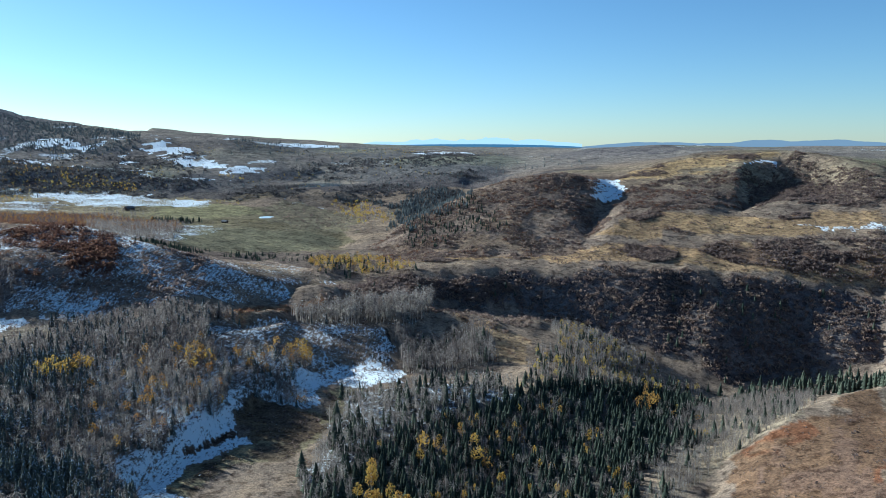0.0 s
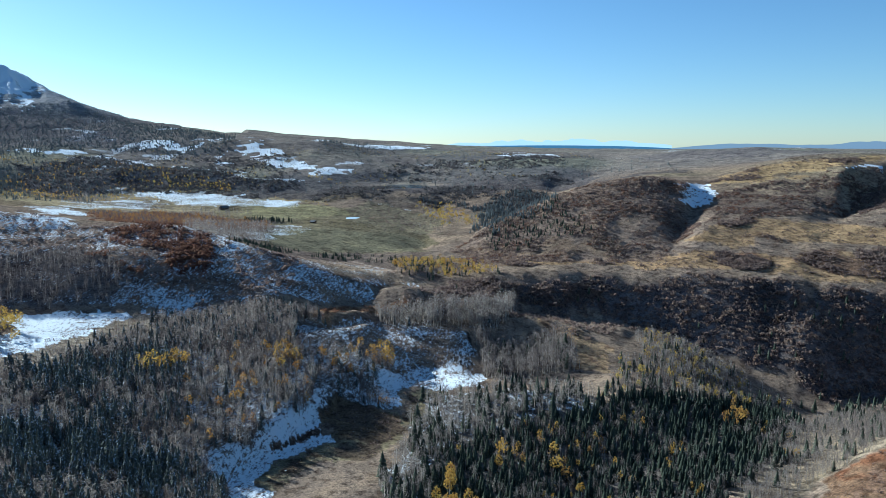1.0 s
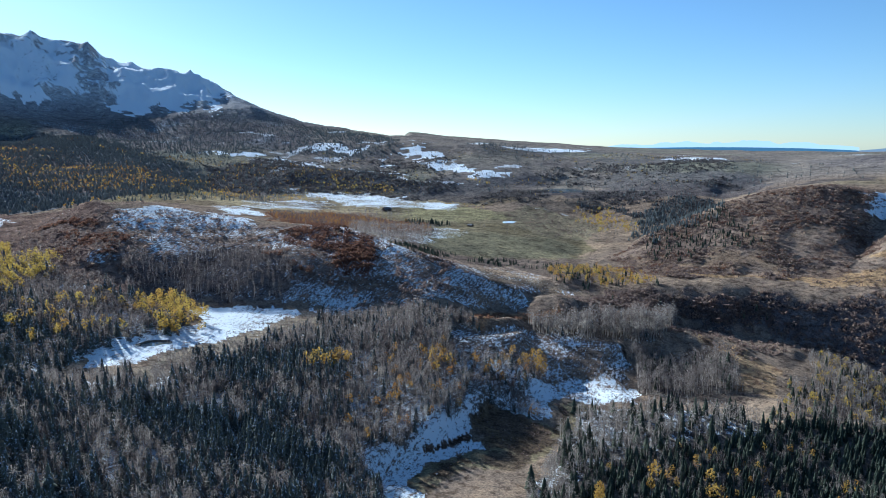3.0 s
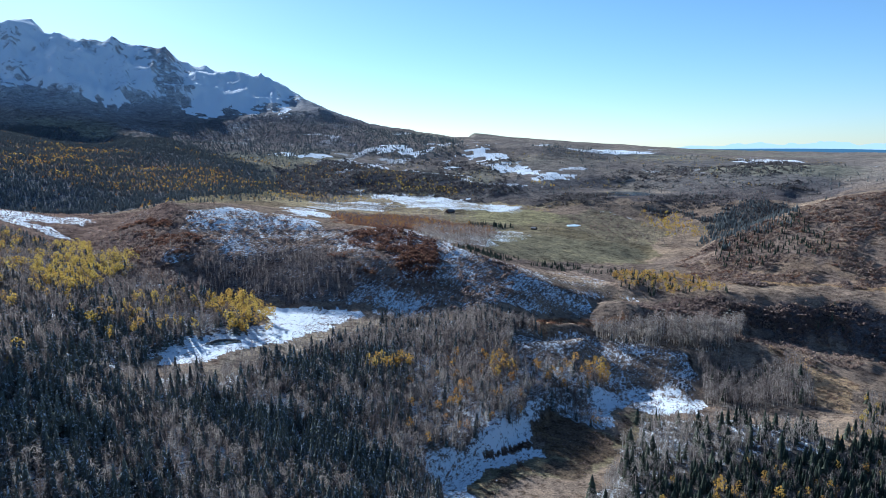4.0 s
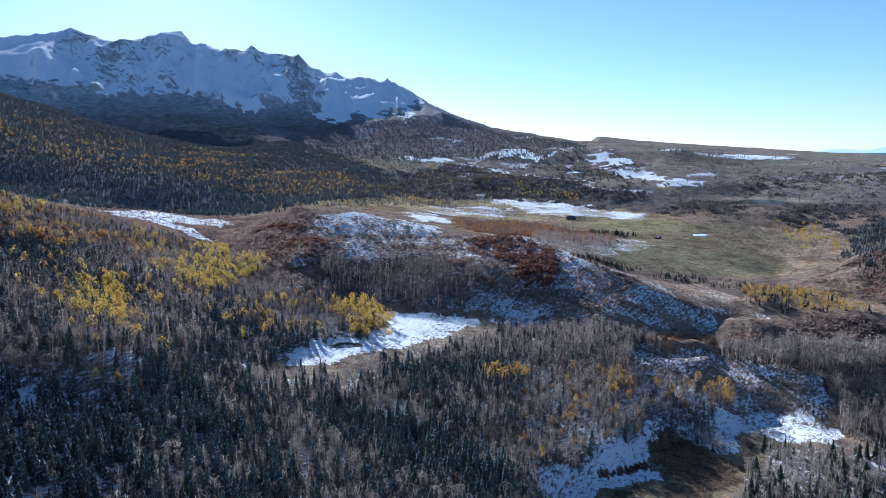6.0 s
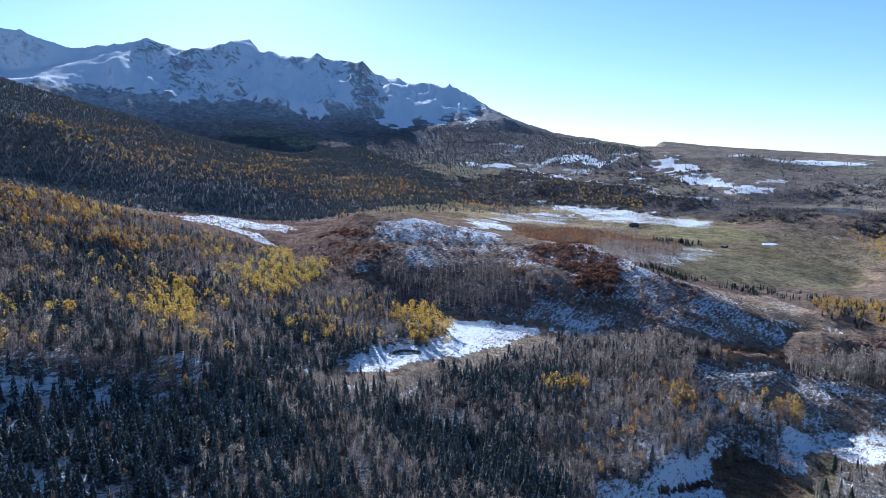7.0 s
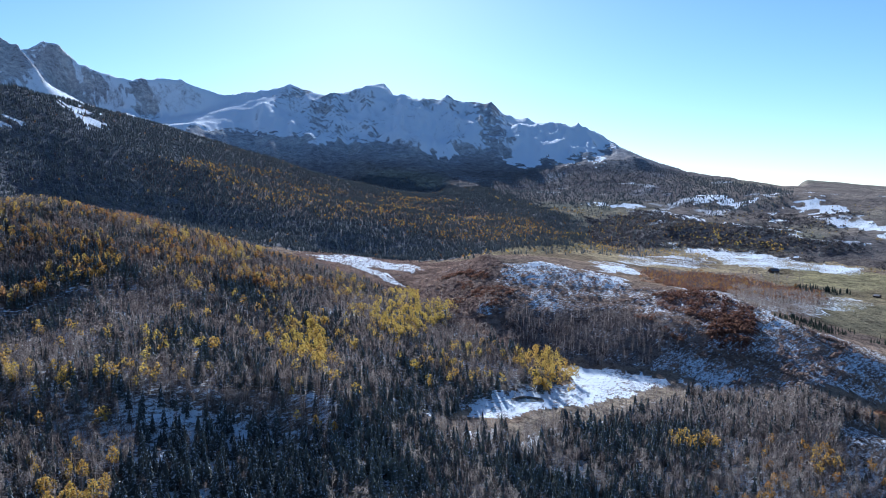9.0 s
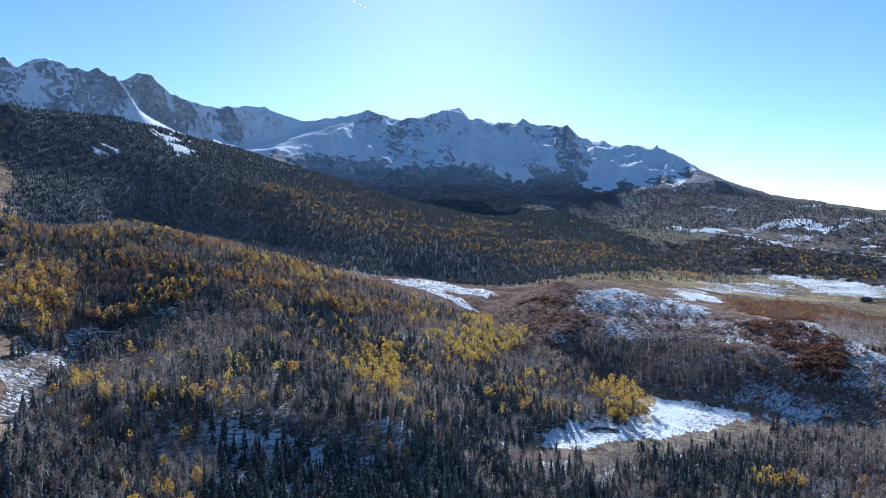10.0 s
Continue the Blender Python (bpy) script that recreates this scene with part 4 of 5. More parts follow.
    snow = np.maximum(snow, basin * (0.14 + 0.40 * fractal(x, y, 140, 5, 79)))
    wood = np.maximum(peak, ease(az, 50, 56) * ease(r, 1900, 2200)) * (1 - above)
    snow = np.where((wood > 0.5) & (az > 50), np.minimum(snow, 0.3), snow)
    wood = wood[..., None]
    haze_lift = ease(z, 200, 400)[..., None]  # paler towards the tree line, haze put into the woods' colour
    colour = colour * (1 - wood) + wood * (np.array((0.205, 0.178, 0.168)) * (1 - haze_lift) + np.array((0.46, 0.46, 0.47)) * haze_lift)
    # rock kept close to the snow's tone, haze painted into it
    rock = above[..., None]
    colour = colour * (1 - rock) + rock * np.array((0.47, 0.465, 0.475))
    for name in ("snow_slope_high", "snow_slope_low", "snow_slope_west"):
        snow[within(name, az, r)] = 1.0
    canopy = wood[..., 0] * ~slope_woods * ease(r, 1300, 1900)
    return colour, snow, above, canopy


def ground_sheet():
    fine = np.concatenate([np.linspace(-36, 22, 315)[:-1], np.linspace(22, 90, 500)])
    coarse = np.linspace(90, 324, 70)[1:-1]
    az = np.radians(np.concatenate([fine, coarse]))
    r = np.concatenate([np.exp(np.linspace(math.log(a), math.log(b), n))[:-1] for a, b, n in ((0.02, 45, 10), (45, 250, 22), (250, 2700, 285), (2700, 4800, 104))])
    x, y = -np.sin(az)[:, None] * r[None], np.cos(az)[:, None] * r[None]
    z = land_height(x, y)
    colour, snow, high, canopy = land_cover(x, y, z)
    z = z + np.clip(canopy, 0, 1) * np.random.default_rng(3).uniform(0, 2.5, x.shape)  # crowns of the far woods
    n, m = x.shape
    verts = np.stack([x, y, z], -1).reshape(-1, 3)
    i, j = np.meshgrid(np.arange(n), np.arange(m - 1), indexing="ij")
    k = (i + 1) % n
    faces = np.stack([i * m + j, i * m + j + 1, k * m + j + 1, k * m + j], -1).reshape(-1, 4)
    mesh = bpy.data.meshes.new("ground")
    mesh.vertices.add(len(verts))
    mesh.vertices.foreach_set("co", verts.ravel())
    mesh.loops.add(faces.size)
    mesh.loops.foreach_set("vertex_index", faces.ravel())
    mesh.polygons.add(len(faces))
    mesh.polygons.foreach_set("loop_start", np.arange(0, faces.size, 4))
    mesh.polygons.foreach_set("use_smooth", np.ones(len(faces), bool))
    mesh.update(calc_edges=True)
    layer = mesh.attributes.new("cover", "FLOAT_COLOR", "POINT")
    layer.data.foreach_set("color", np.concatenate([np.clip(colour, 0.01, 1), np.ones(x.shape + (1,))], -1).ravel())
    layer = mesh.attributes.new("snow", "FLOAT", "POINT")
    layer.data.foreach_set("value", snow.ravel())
    layer = mesh.attributes.new("high", "FLOAT", "POINT")
    layer.data.foreach_set("value", high.ravel())
    mesh.materials.append(M_GROUND)
    return mesh


ground = tagged(new("ground", ground_sheet()), "rolling autumn hills with thin snow", "ground", kind="structure")


# ---- plants ----
RNG = np.random.default_rng(7)


class Shape:
    """Triangles of a plant, gathered piece by piece."""

    def __init__(self):
        self.verts, self.faces = [], []

    def tri(self, a, b, c):
        n = len(self.verts)
        self.verts += [a, b, c]
        self.faces.append((n, n + 1, n + 2))

    def cone(self, z0, z1, radius, sides, jag, droop, turn):
        """A ragged tier of boughs: points and notches round a centre."""
        n = len(self.verts)
        self.verts.append((0, 0, z1))
        count = sides * 2
        for k in range(count):
            a = turn + math.tau * k / count
            rad = radius * (RNG.uniform(0.85, 1.15) if k % 2 == 0 else jag)
            z = z0 - droop * (k % 2 == 0) + RNG.uniform(-0.15, 0.15)
            self.verts.append((math.cos(a) * rad, math.sin(a) * rad, z))
        for k in range(count):
            self.faces.append((n, n + 1 + k, n + 1 + (k + 1) % count))

    def spar(self, a, b, ra, rb, sides=3):
        """A tapered limb from a to b."""
        a, b = Vector(a), Vector(b)
        d = (b - a).normalized()
        u = d.cross(Vector((0.3, 0.9, 0.1))).normalized()
        v = d.cross(u)
        n = len(self.verts)
        for p, rad in ((a, ra), (b, rb)):
            for k in range(sides):
                t = math.tau * k / sides
                self.verts.append(tuple(p + (u * math.cos(t) + v * math.sin(t)) * rad))
        for k in range(sides):
            q = (k + 1) % sides
            self.faces += [(n + k, n + q, n + sides + q), (n + k, n + sides + q, n + sides + k)]

    def sliver(self, a, b, width):
        """A thin twig, one triangle."""
        a, b = np.array(a), np.array(b)
        side = np.cross(b - a, RNG.normal(size=3))
        side = side / (np.linalg.norm(side) + 1e-9) * width / 2
        self.tri(tuple(a - side), tuple(a + side), tuple(b))

    def leaf(self, centre, size):
        """A small clump of leaves, two crossing triangles."""
        for k in range(2):
            u, v = RNG.normal(size=3), RNG.normal(size=3)
            u, v = u / np.linalg.norm(u) * size, v / np.linalg.norm(v) * size
            c = np.array(centre)
            self.tri(tuple(c + u), tuple(c - 0.5 * u + 0.8 * v), tuple(c - 0.5 * u - 0.8 * v))

    def arrays(self):
        return np.array(self.verts, float), np.array(self.faces, int)


def spruce_crown(tiers, sides, width=0.17, notch=0.72):
    """Crown of a spruce one metre tall, to be scaled."""
    s = Shape()
    for k in range(tiers):
        f = k / tiers
        z = 0.08 + 0.86 * f
        rad = width * (1 - f) ** 0.85 * RNG.uniform(0.85, 1.12) + 0.012
        s.cone(z * 10, (z + 1.35 / tiers) * 10 if k < tiers - 1 else 10, rad * 10, sides, notch, 0.22, RNG.uniform(0, 6))
    v, f = s.arrays()
    own = np.tile(np.concatenate([[-0.35], np.tile([0.28, -0.2], sides)]), tiers)  # light tips, dark inside: shade between boughs put into the tint
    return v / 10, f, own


def aspen_limbs(limbs, twigs, spread=0.16, thick=0.13, stem=0.17):
    """Stem and twigs of a leafless aspen one metre tall."""
    s = Shape()
    lean = RNG.normal(size=2) * 0.15
    s.spar((0, 0, 0), (lean[0], lean[1], 9.2), stem, 0.04)
    trunk = len(s.verts)
    for k in range(limbs):
        z = RNG.uniform(3.5, 8.5)
        a, reach = RNG.uniform(0, 6.28), spread * 10 * RNG.uniform(0.5, 1.0) * (1.15 - abs(z - 5.5) / 6)
        root = (lean[0] * z / 9.2, lean[1] * z / 9.2, z)
        tip = (root[0] + math.cos(a) * reach, root[1] + math.sin(a) * reach, z + RNG.uniform(0.8, 1.8))
        s.sliver(root, tip, thick * 1.3)
        for q in range(twigs):
            f = RNG.uniform(0.3, 1)
            base = np.array(root) * (1 - f) + np.array(tip) * f
            s.sliver(base, base + np.array((RNG.normal() * 0.5, RNG.normal() * 0.5, RNG.uniform(0.6, 1.6))), thick)
    v, f = s.arrays()
    return v / 10, f, np.where(np.arange(len(v)) < trunk, 0.42, -0.12)


def in_egg(low, wide, inner=0.0):
    """A random place in an egg-shaped crown of a tree ten high."""
    d = RNG.normal(size=3)
    d = d / np.linalg.norm(d) * (inner + (1 - inner) * RNG.uniform() ** 0.45)
    half = (10 - low * 10) / 2
    taper = 1.0 - 0.22 * d[2]
    return np.array((d[0] * wide * 10 * taper, d[1] * wide * 10 * taper, 10 - half + d[2] * half))


def twig_crown(twigs, width, low=0.28, wide=0.21):
    """A leafless aspen: two crossing stems and a haze of twigs that point up and out."""
    s = Shape()
    s.sliver((-0.1, 0, 0), (0.1, 0, 9), 0.33)
    s.sliver((0, -0.1, 0), (0, 0.1, 9), 0.33)
    stem = len(s.verts)
    for k in range(twigs):
        tip = in_egg(low, wide, 0.35)
        way = RNG.normal(size=3) * 0.75 + np.array((tip[0] * 0.12, tip[1] * 0.12, 0.7))
        root = tip - way / np.linalg.norm(way) * RNG.uniform(0.9, 1.9)
        s.sliver(root, tip, width * RNG.uniform(0.7, 1.3))
    v, f = s.arrays()
    return v / 10, f, np.where(np.arange(len(v)) < stem, 0.40, np.repeat(RNG.uniform(-0.25, 0.2, len(v) // 3), 3))


def leafy_crown(clumps, size, low=0.35, wide=0.21):
    """Crown of leaf clumps for a tree one metre tall: an uneven egg with gaps."""
    s = Shape()
    dents = [in_egg(low, wide, 0.9) for k in range(4)]
    for k in range(clumps):
        c = in_egg(low, wide, 0.3)
        if min(np.linalg.norm(c - d) for d in dents) > 1.0:
            s.leaf(c, size * RNG.uniform(0.6, 1.3))
    v, f = s.arrays()
    return v / 10, f


def bush(clumps, size):
    """A low uneven thicket one metre high."""
    s = Shape()
    for k in range(clumps):
        a, d = RNG.uniform(0, 6.28), math.sqrt(RNG.uniform(0, 1)) * 1.15
        s.leaf((math.cos(a) * d, math.sin(a) * d, RNG.uniform(0.1, 0.95) * (1 - 0.5 * d * d / 1.3)), size * RNG.uniform(0.7, 1.3))
    return s.arrays()


def mesh_of(name, verts, faces, mat, tint=None):
    mesh = bpy.data.meshes.new(name)
    mesh.vertices.add(len(verts))
    mesh.vertices.foreach_set("co", np.ascontiguousarray(verts, np.float32).ravel())
    mesh.loops.add(faces.size)
    mesh.loops.foreach_set("vertex_index", faces.astype(np.int32).ravel())
    mesh.polygons.add(len(faces))
    mesh.polygons.foreach_set("loop_start", np.arange(0, faces.size, 3, dtype=np.int32))
    mesh.update(calc_edges=True)
    layer = mesh.attributes.new("tint", "FLOAT", "POINT")
    layer.data.foreach_set("value", np.full(len(verts), 0.5) if tint is None else tint)
    mesh.materials.append(mat)
    return mesh


def scatter(name, count, inside=None, outside=()):
    """Random places in a patch; outside: patches to keep clear."""
    c = AREAS[name]
    a0, a1, r0, r1 = c[:, 0].min() - 1, c[:, 0].max() + 1, c[:, 1].min() * 0.97, c[:, 1].max() * 1.03
    got = np.zeros((0, 2))
    for tries in range(12):
        az = np.radians(RNG.uniform(a0, a1, count * 2))
        r = np.sqrt(RNG.uniform(r0 ** 2, r1 ** 2, count * 2))
        x, y = -np.sin(az) * r, np.cos(az) * r
        ja, jr = ragged(x, y)
        keep = within(name, ja, jr)
        for other in outside:
            keep &= ~within(other, ja, jr)
        if inside:
            keep &= inside(x, y)
        got = np.concatenate([got, np.stack([x, y], 1)[keep]])
        if len(got) >= count:
            break
    return got[:count]


def ground_area(name):
    c = AREAS[name]
    x, y = -np.sin(np.radians(c[:, 0])) * c[:, 1], np.cos(np.radians(c[:, 0])) * c[:, 1]
    return abs(np.sum(x * np.roll(y, 1) - y * np.roll(x, 1))) / 2


def clumped(size, seed, low, high):
    """Keeps places where a slow noise lies between low and high: stands and gaps."""
    return lambda x, y: (lambda n: (n > low) & (n < high))(fractal(x, y, size, 3, seed) + RNG.normal(size=x.shape) * 0.12)


def brushy(size, seed, share):
    """Keeps places on the brush patches of the ground."""
    return lambda x, y: fractal(np.arctan2(-x, y) * 700, np.hypot(x, y) * 0.55, size, 5, seed) > 0.36 - share


class Stand:
    """All plants of one kind; nearest ones become things, the rest one mass."""

    def __init__(self):
        self.places, self.heights, self.tints = [], [], []

    def add(self, places, lo, hi, tint=(0.2, 0.8)):
        self.places.append(places)
        self.heights.append(RNG.uniform(lo, hi, len(places)))
        self.tints.append(RNG.uniform(tint[0], tint[1], len(places)))

    def all(self):
        p = np.concatenate(self.places)
        z = land_height(p[:, 0], p[:, 1])
        return np.column_stack([p, z]), np.concatenate(self.heights), np.concatenate(self.tints)


def mass(name, shapes, places, heights, tints, mat, label, category, wide=1.0):
    """One joined mesh of many plants."""
    verts, faces, tint, start = [], [], [], 0
    pick = RNG.integers(0, len(shapes), len(places))
    for k, (v, f, *own) in enumerate(shapes):
        sel = np.where(pick == k)[0]
        if not len(sel):
            continue
        a = RNG.uniform(0, 6.28, len(sel))
        h = heights[sel][:, None]
        w = h * wide * RNG.uniform(0.8, 1.25, (len(sel), 1))
        x = (np.cos(a)[:, None] * v[:, 0] - np.sin(a)[:, None] * v[:, 1]) * w + places[sel, 0][:, None]
        y = (np.sin(a)[:, None] * v[:, 0] + np.cos(a)[:, None] * v[:, 1]) * w + places[sel, 1][:, None]
        z = v[None, :, 2] * h + places[sel, 2][:, None] - 0.15
        verts.append(np.stack([x, y, z], -1).reshape(-1, 3))
        faces.append((f[None] + (np.arange(len(sel)) * len(v))[:, None, None] + start).reshape(-1, 3))
        tint.append((tints[sel][:, None] + (own[0] if own else np.zeros(len(v)))[None]).ravel())
        start += len(sel) * len(v)
    mesh = mesh_of(name, np.concatenate(verts), np.concatenate(faces), mat, np.concatenate(tint))
    return tagged(new(name, mesh), label, category, kind="stuff")


def part(name, mesh, parent, label=""):
    ob = new(name, mesh)
    ob.parent = parent
    return tagged(ob, label)


def trees_as_things(name, builders, places, heights, label, category, group):
    """Single trees with trunk and crown, copied from a few built ones."""
    models = []
    for build in builders:
        root = new(name)
        build(root)
        models.append(tagged(root, label, category, group))
    for k in range(len(places)):
        m = Matrix.LocRotScale(places[k] - np.array((0, 0, 0.15)), Euler((0, 0, RNG.uniform(0, 6.28))), None)
        if k < len(models):
            models[k].matrix_basis = m
            models[k].scale = [heights[k]] * 3
        else:
            ob = copy_thing(models[k % len(models)], m)
            ob.scale = [heights[k]] * 3


# where they grow
spruce, valley_spruce, bare, gold, oak, red_oak, sage = (Stand() for k in range(7))
far_spruce, far_gold, far_bare, scrub_far = Stand(), Stand(), Stand(), Stand()


def grow(stand, patch, per_m2, lo, hi, tint=(0.2, 0.8), inside=None, outside=()):
    stand.add(scatter(patch, int(ground_area(patch) / per_m2), inside, outside), lo, hi, tint)


CLEAR = ("snow_creek", "snow_field", "creek_grass", "snow_slope", "clearing", "field_front", "creek_meadow")
grow(valley_spruce, "spruce_valley", 14, 3.5, 9.5, (-0.15, 0.5))
grow(bare, "spruce_valley", 50, 6, 9, (0.1, 0.8), clumped(30, 397, -0.05, 2))
grow(gold, "spruce_valley", 420, 5, 8, (0.2, 0.7), clumped(30, 397, 0.05, 2))
grow(valley_spruce, "mixed_valley", 75, 5, 13, (0.1, 0.8), None, CLEAR)
grow(bare, "mixed_valley", 18, 7, 12, (0.4, 1.0), None, CLEAR)
grow(spruce, "mixed_spur", 33, 6, 14, (0.25, 0.95), clumped(38, 351, -0.25, 2), CLEAR + ("grey_fringe", "bare_bank"))
grow(bare, "mixed_spur", 17, 7, 12, (-0.1, 0.95), clumped(38, 351, -2, 0.12), CLEAR)
grow(bare, "bare_bank", 17, 6, 9.5, (0.35, 0.9), None, CLEAR)
grow(spruce, "bare_bank", 95, 5, 10.5, (0.1, 0.6), None, CLEAR)
grow(gold, "bare_bank", 260, 7, 11, (0.0, 0.4), None, CLEAR)
grow(bare, "grey_fringe", 16, 8, 13, (0.3, 0.8), None, CLEAR)
grow(spruce, "grey_fringe", 70, 7, 14, (0.1, 0.6), None, CLEAR)
grow(bare, "grove", 10, 11, 16, (0.55, 0.95))
grow(spruce, "grove", 500, 8, 12)
grow(bare, "knoll_aspens", 9, 8, 13, (0.3, 0.8))
grow(valley_spruce, "knoll_aspens", 300, 8, 13)
grow(bare, "pale_aspens", 16, 7, 12, (0.5, 1.0))
grow(bare, "valley_fill", 20, 6, 11, (0.3, 0.9))
grow(valley_spruce, "valley_fill", 130, 5, 12)
grow(gold, "valley_fill", 160, 6, 10, (0.7, 1.0))
grow(gold, "pale_aspens", 90, 6, 10, (0.7, 1.0))
grow(valley_spruce, "pale_aspens", 260, 6, 13)
grow(bare, "cream_aspens", 8, 4, 8, (0.3, 0.85))
grow(valley_spruce, "cream_aspens", 170, 4, 10, (0.1, 0.7))
grow(valley_spruce, "valley_spruce_row", 45, 6, 13)
grow(bare, "left_hill_woods", 19, 8, 13, (-0.15, 0.75), clumped(45, 353, -2, 0.3), CLEAR + ("low_spruce",))
grow(spruce, "left_hill_woods", 44, 6, 13, (0.2, 0.8), clumped(45, 353, -0.08, 2), CLEAR)
# dark tints for the next three: the slope's shade put into tree colour
grow(spruce, "corner_spruce", 20, 6, 13, (0.0, 0.5))
grow(spruce, "low_spruce", 21, 6, 13, (-0.1, 0.45))
grow(bare, "low_spruce", 120, 7, 11, (-0.1, 0.3))
grow(gold, "left_hill_top", 80, 7, 12, (-0.3, 0.6), clumped(45, 301, 0.0, 2), CLEAR)
grow(gold, "left_hill_woods", 300, 8, 13, (0.4, 1.0), clumped(40, 307, 0.1, 2), CLEAR + ("low_spruce",))
for name, per, tone in (("gold_a", 60, (0.75, 1.0)), ("gold_b", 32, (0.5, 0.95)), ("gold_c", 34, (0.5, 0.95)), ("gold_d", 30, (0.4, 0.8)), ("gold_e", 40, (0.2, 0.7)),
                        ("gold_f", 36, (0.2, 0.7)), ("gold_g", 34, (0.6, 1.0)), ("gold_h", 110, (0.5, 0.9)), ("gold_i", 60, (0.3, 0.9)), ("gold_j", 70, (0.1, 0.6)),
                        ("gold_k", 90, (0.2, 0.7)), ("gold_l", 120, (0.1, 0.6)), ("gold_m", 40, (0.7, 1.0))):
    grow(gold, name, per, 9, 14, tone)
grow(far_bare, "barn_trees", 160, 7, 10, (0.3, 0.8))
grow(gold, "gold_cluster", 42, 6, 10, (0.2, 0.95))
grow(valley_spruce, "gold_cluster", 95, 5, 8)
grow(bare, "gold_cluster", 90, 6, 10)
grow(valley_spruce, "meadow_spruce_row", 50, 3, 6, (0.1, 0.8), clumped(30, 377, -0.15, 2))
grow(valley_spruce, "hill_a_spruce", 75, 4, 7.5, (0.1, 0.7))
grow(far_spruce, "gorge_spruce", 55, 5, 9, (0.2, 0.8))
grow(far_bare, "gorge_aspens", 70, 6, 10, (0.7, 1.0))
grow(far_gold, "gorge_aspens", 80, 6, 10, (0.4, 1.0))
grow(far_spruce, "gorge_dark", 60, 4, 8, (-0.4, 0.2))
grow(scrub_far, "gorge_dark", 60, 1.5, 3.0, (-0.2, 0.3))
grow(far_bare, "gorge_grey", 60, 5, 8, (0.2, 0.6))
grow(bare, "orange_row", 45, 5, 8, (-0.1, 0.4))
grow(red_oak, "orange_row", 60, 2.0, 4, (0.6, 1.0))
grow(gold, "orange_row", 190, 5, 8, (-0.2, 0.2))
grow(bare, "grey_row", 26, 6, 10, (0.4, 0.9))
grow(valley_spruce, "meadow_trees", 60, 6, 9)
grow(far_gold, "meadow_bushes", 130, 3, 6, (0.3, 0.8))
grow(far_bare, "meadow_brush", 110, 3, 6, (0.2, 0.7))
grow(oak, "meadow_hill", 60, 0.8, 1.8, (0.1, 0.8))
grow(far_bare, "snow_meadow_b", 130, 5, 8, (0.3, 0.8))
grow(scrub_far, "escarp_brush", 55, 2.0, 4.0, (0.0, 0.6))
grow(far_spruce, "escarp_brush", 300, 4, 8, (-0.5, 0.2), clumped(80, 371, -0.1, 2))
grow(far_gold, "escarp_gold", 110, 6, 10, (0.6, 1.0))
grow(far_bare, "escarp_gold_b", 90, 6, 10, (0.3, 0.8))
grow(far_gold, "escarp_gold_b", 260, 5, 9, (0.4, 0.9))
grow(far_gold, "mesa_gold", 160, 6, 9, (0.5, 1.0))
grow(far_spruce, "mesa_green", 420, 6, 9, (0.4, 1.0))
grow(far_bare, "mesa_green", 420, 6, 9, (0.3, 0.8))
grow(bare, "red_hill_aspens", 20, 7, 11, (0.15, 0.6))
grow(far_spruce, "big_slope_woods", 38, 4, 8, (0.05, 0.7), None, ("snow_slope_high", "snow_slope_low", "snow_slope_west", "snow_glade"))
grow(far_gold, "big_slope_gold", 300, 5, 9, (-0.1, 0.8), clumped(90, 311, 0.06, 2))
grow(far_bare, "big_slope_gold", 420, 5, 8, (-0.4, 0.0), clumped(90, 311, -0.1, 2))
grow(far_gold, "big_slope_woods", 4500, 5, 9, (-0.3, 0.2))
grow(far_gold, "far_woods", 900, 6, 10, (0.1, 0.8), clumped(90, 313, -0.1, 2))
grow(far_spruce, "far_woods", 420, 5, 9, (0.2, 0.9))
grow(far_bare, "far_woods", 240, 5, 8, (-0.2, 0.3))
grow(oak, "scarp_brush", 13, 1.1, 3.0, (0.1, 1.0))
grow(bare, "scarp_brush", 420, 4, 8, (0.3, 0.9))
grow(valley_spruce, "scarp_brush", 900, 5, 10)
grow(oak, "hill_a_brush", 20, 1.0, 2.7, (0.0, 1.0), clumped(30, 393, -0.12, 2))
grow(red_oak, "hill_a_brush", 120, 1.2, 2.8, (0.2, 1.0), clumped(30, 393, 0.0, 2))
grow(oak, "hill_b_brush", 26, 1.2, 2.8, (-0.1, 0.8), clumped(26, 391, -0.15, 2))
grow(red_oak, "hill_b_brush", 90, 1.2, 2.6, (0.2, 1.0), clumped(26, 391, 0.1, 2))
grow(oak, "hill_c_brush", 17, 1.5, 3.4, (-0.1, 0.7))
grow(oak, "bench_brush", 20, 1.6, 3.6, (0.1, 0.7), clumped(30, 217, -0.05, 2))
grow(oak, "bench_grass", 24, 1.2, 3.0, (-0.1, 0.7), brushy(38, 201, 0.26))
grow(oak, "upper_grass", 27, 1.2, 3.0, (-0.1, 0.7), brushy(38, 211, 0.24))
grow(oak, "hill_b_grass", 45, 1.0, 2.6, (-0.1, 0.7), brushy(38, 215, 0.16))
grow(oak, "red_hill_brush", 45, 1.0, 2.6, (0.1, 0.8))
grow(far_gold, "plateau_gold_b", 160, 7, 11, (0.4, 0.9))
grow(red_oak, "red_oak", 30, 1.6, 4.4, (-0.1, 0.9), clumped(14, 361, -0.2, 2))
grow(oak, "rust_crest", 20, 1.4, 3.0, (-0.1, 0.5), clumped(20, 365, -0.1, 2))
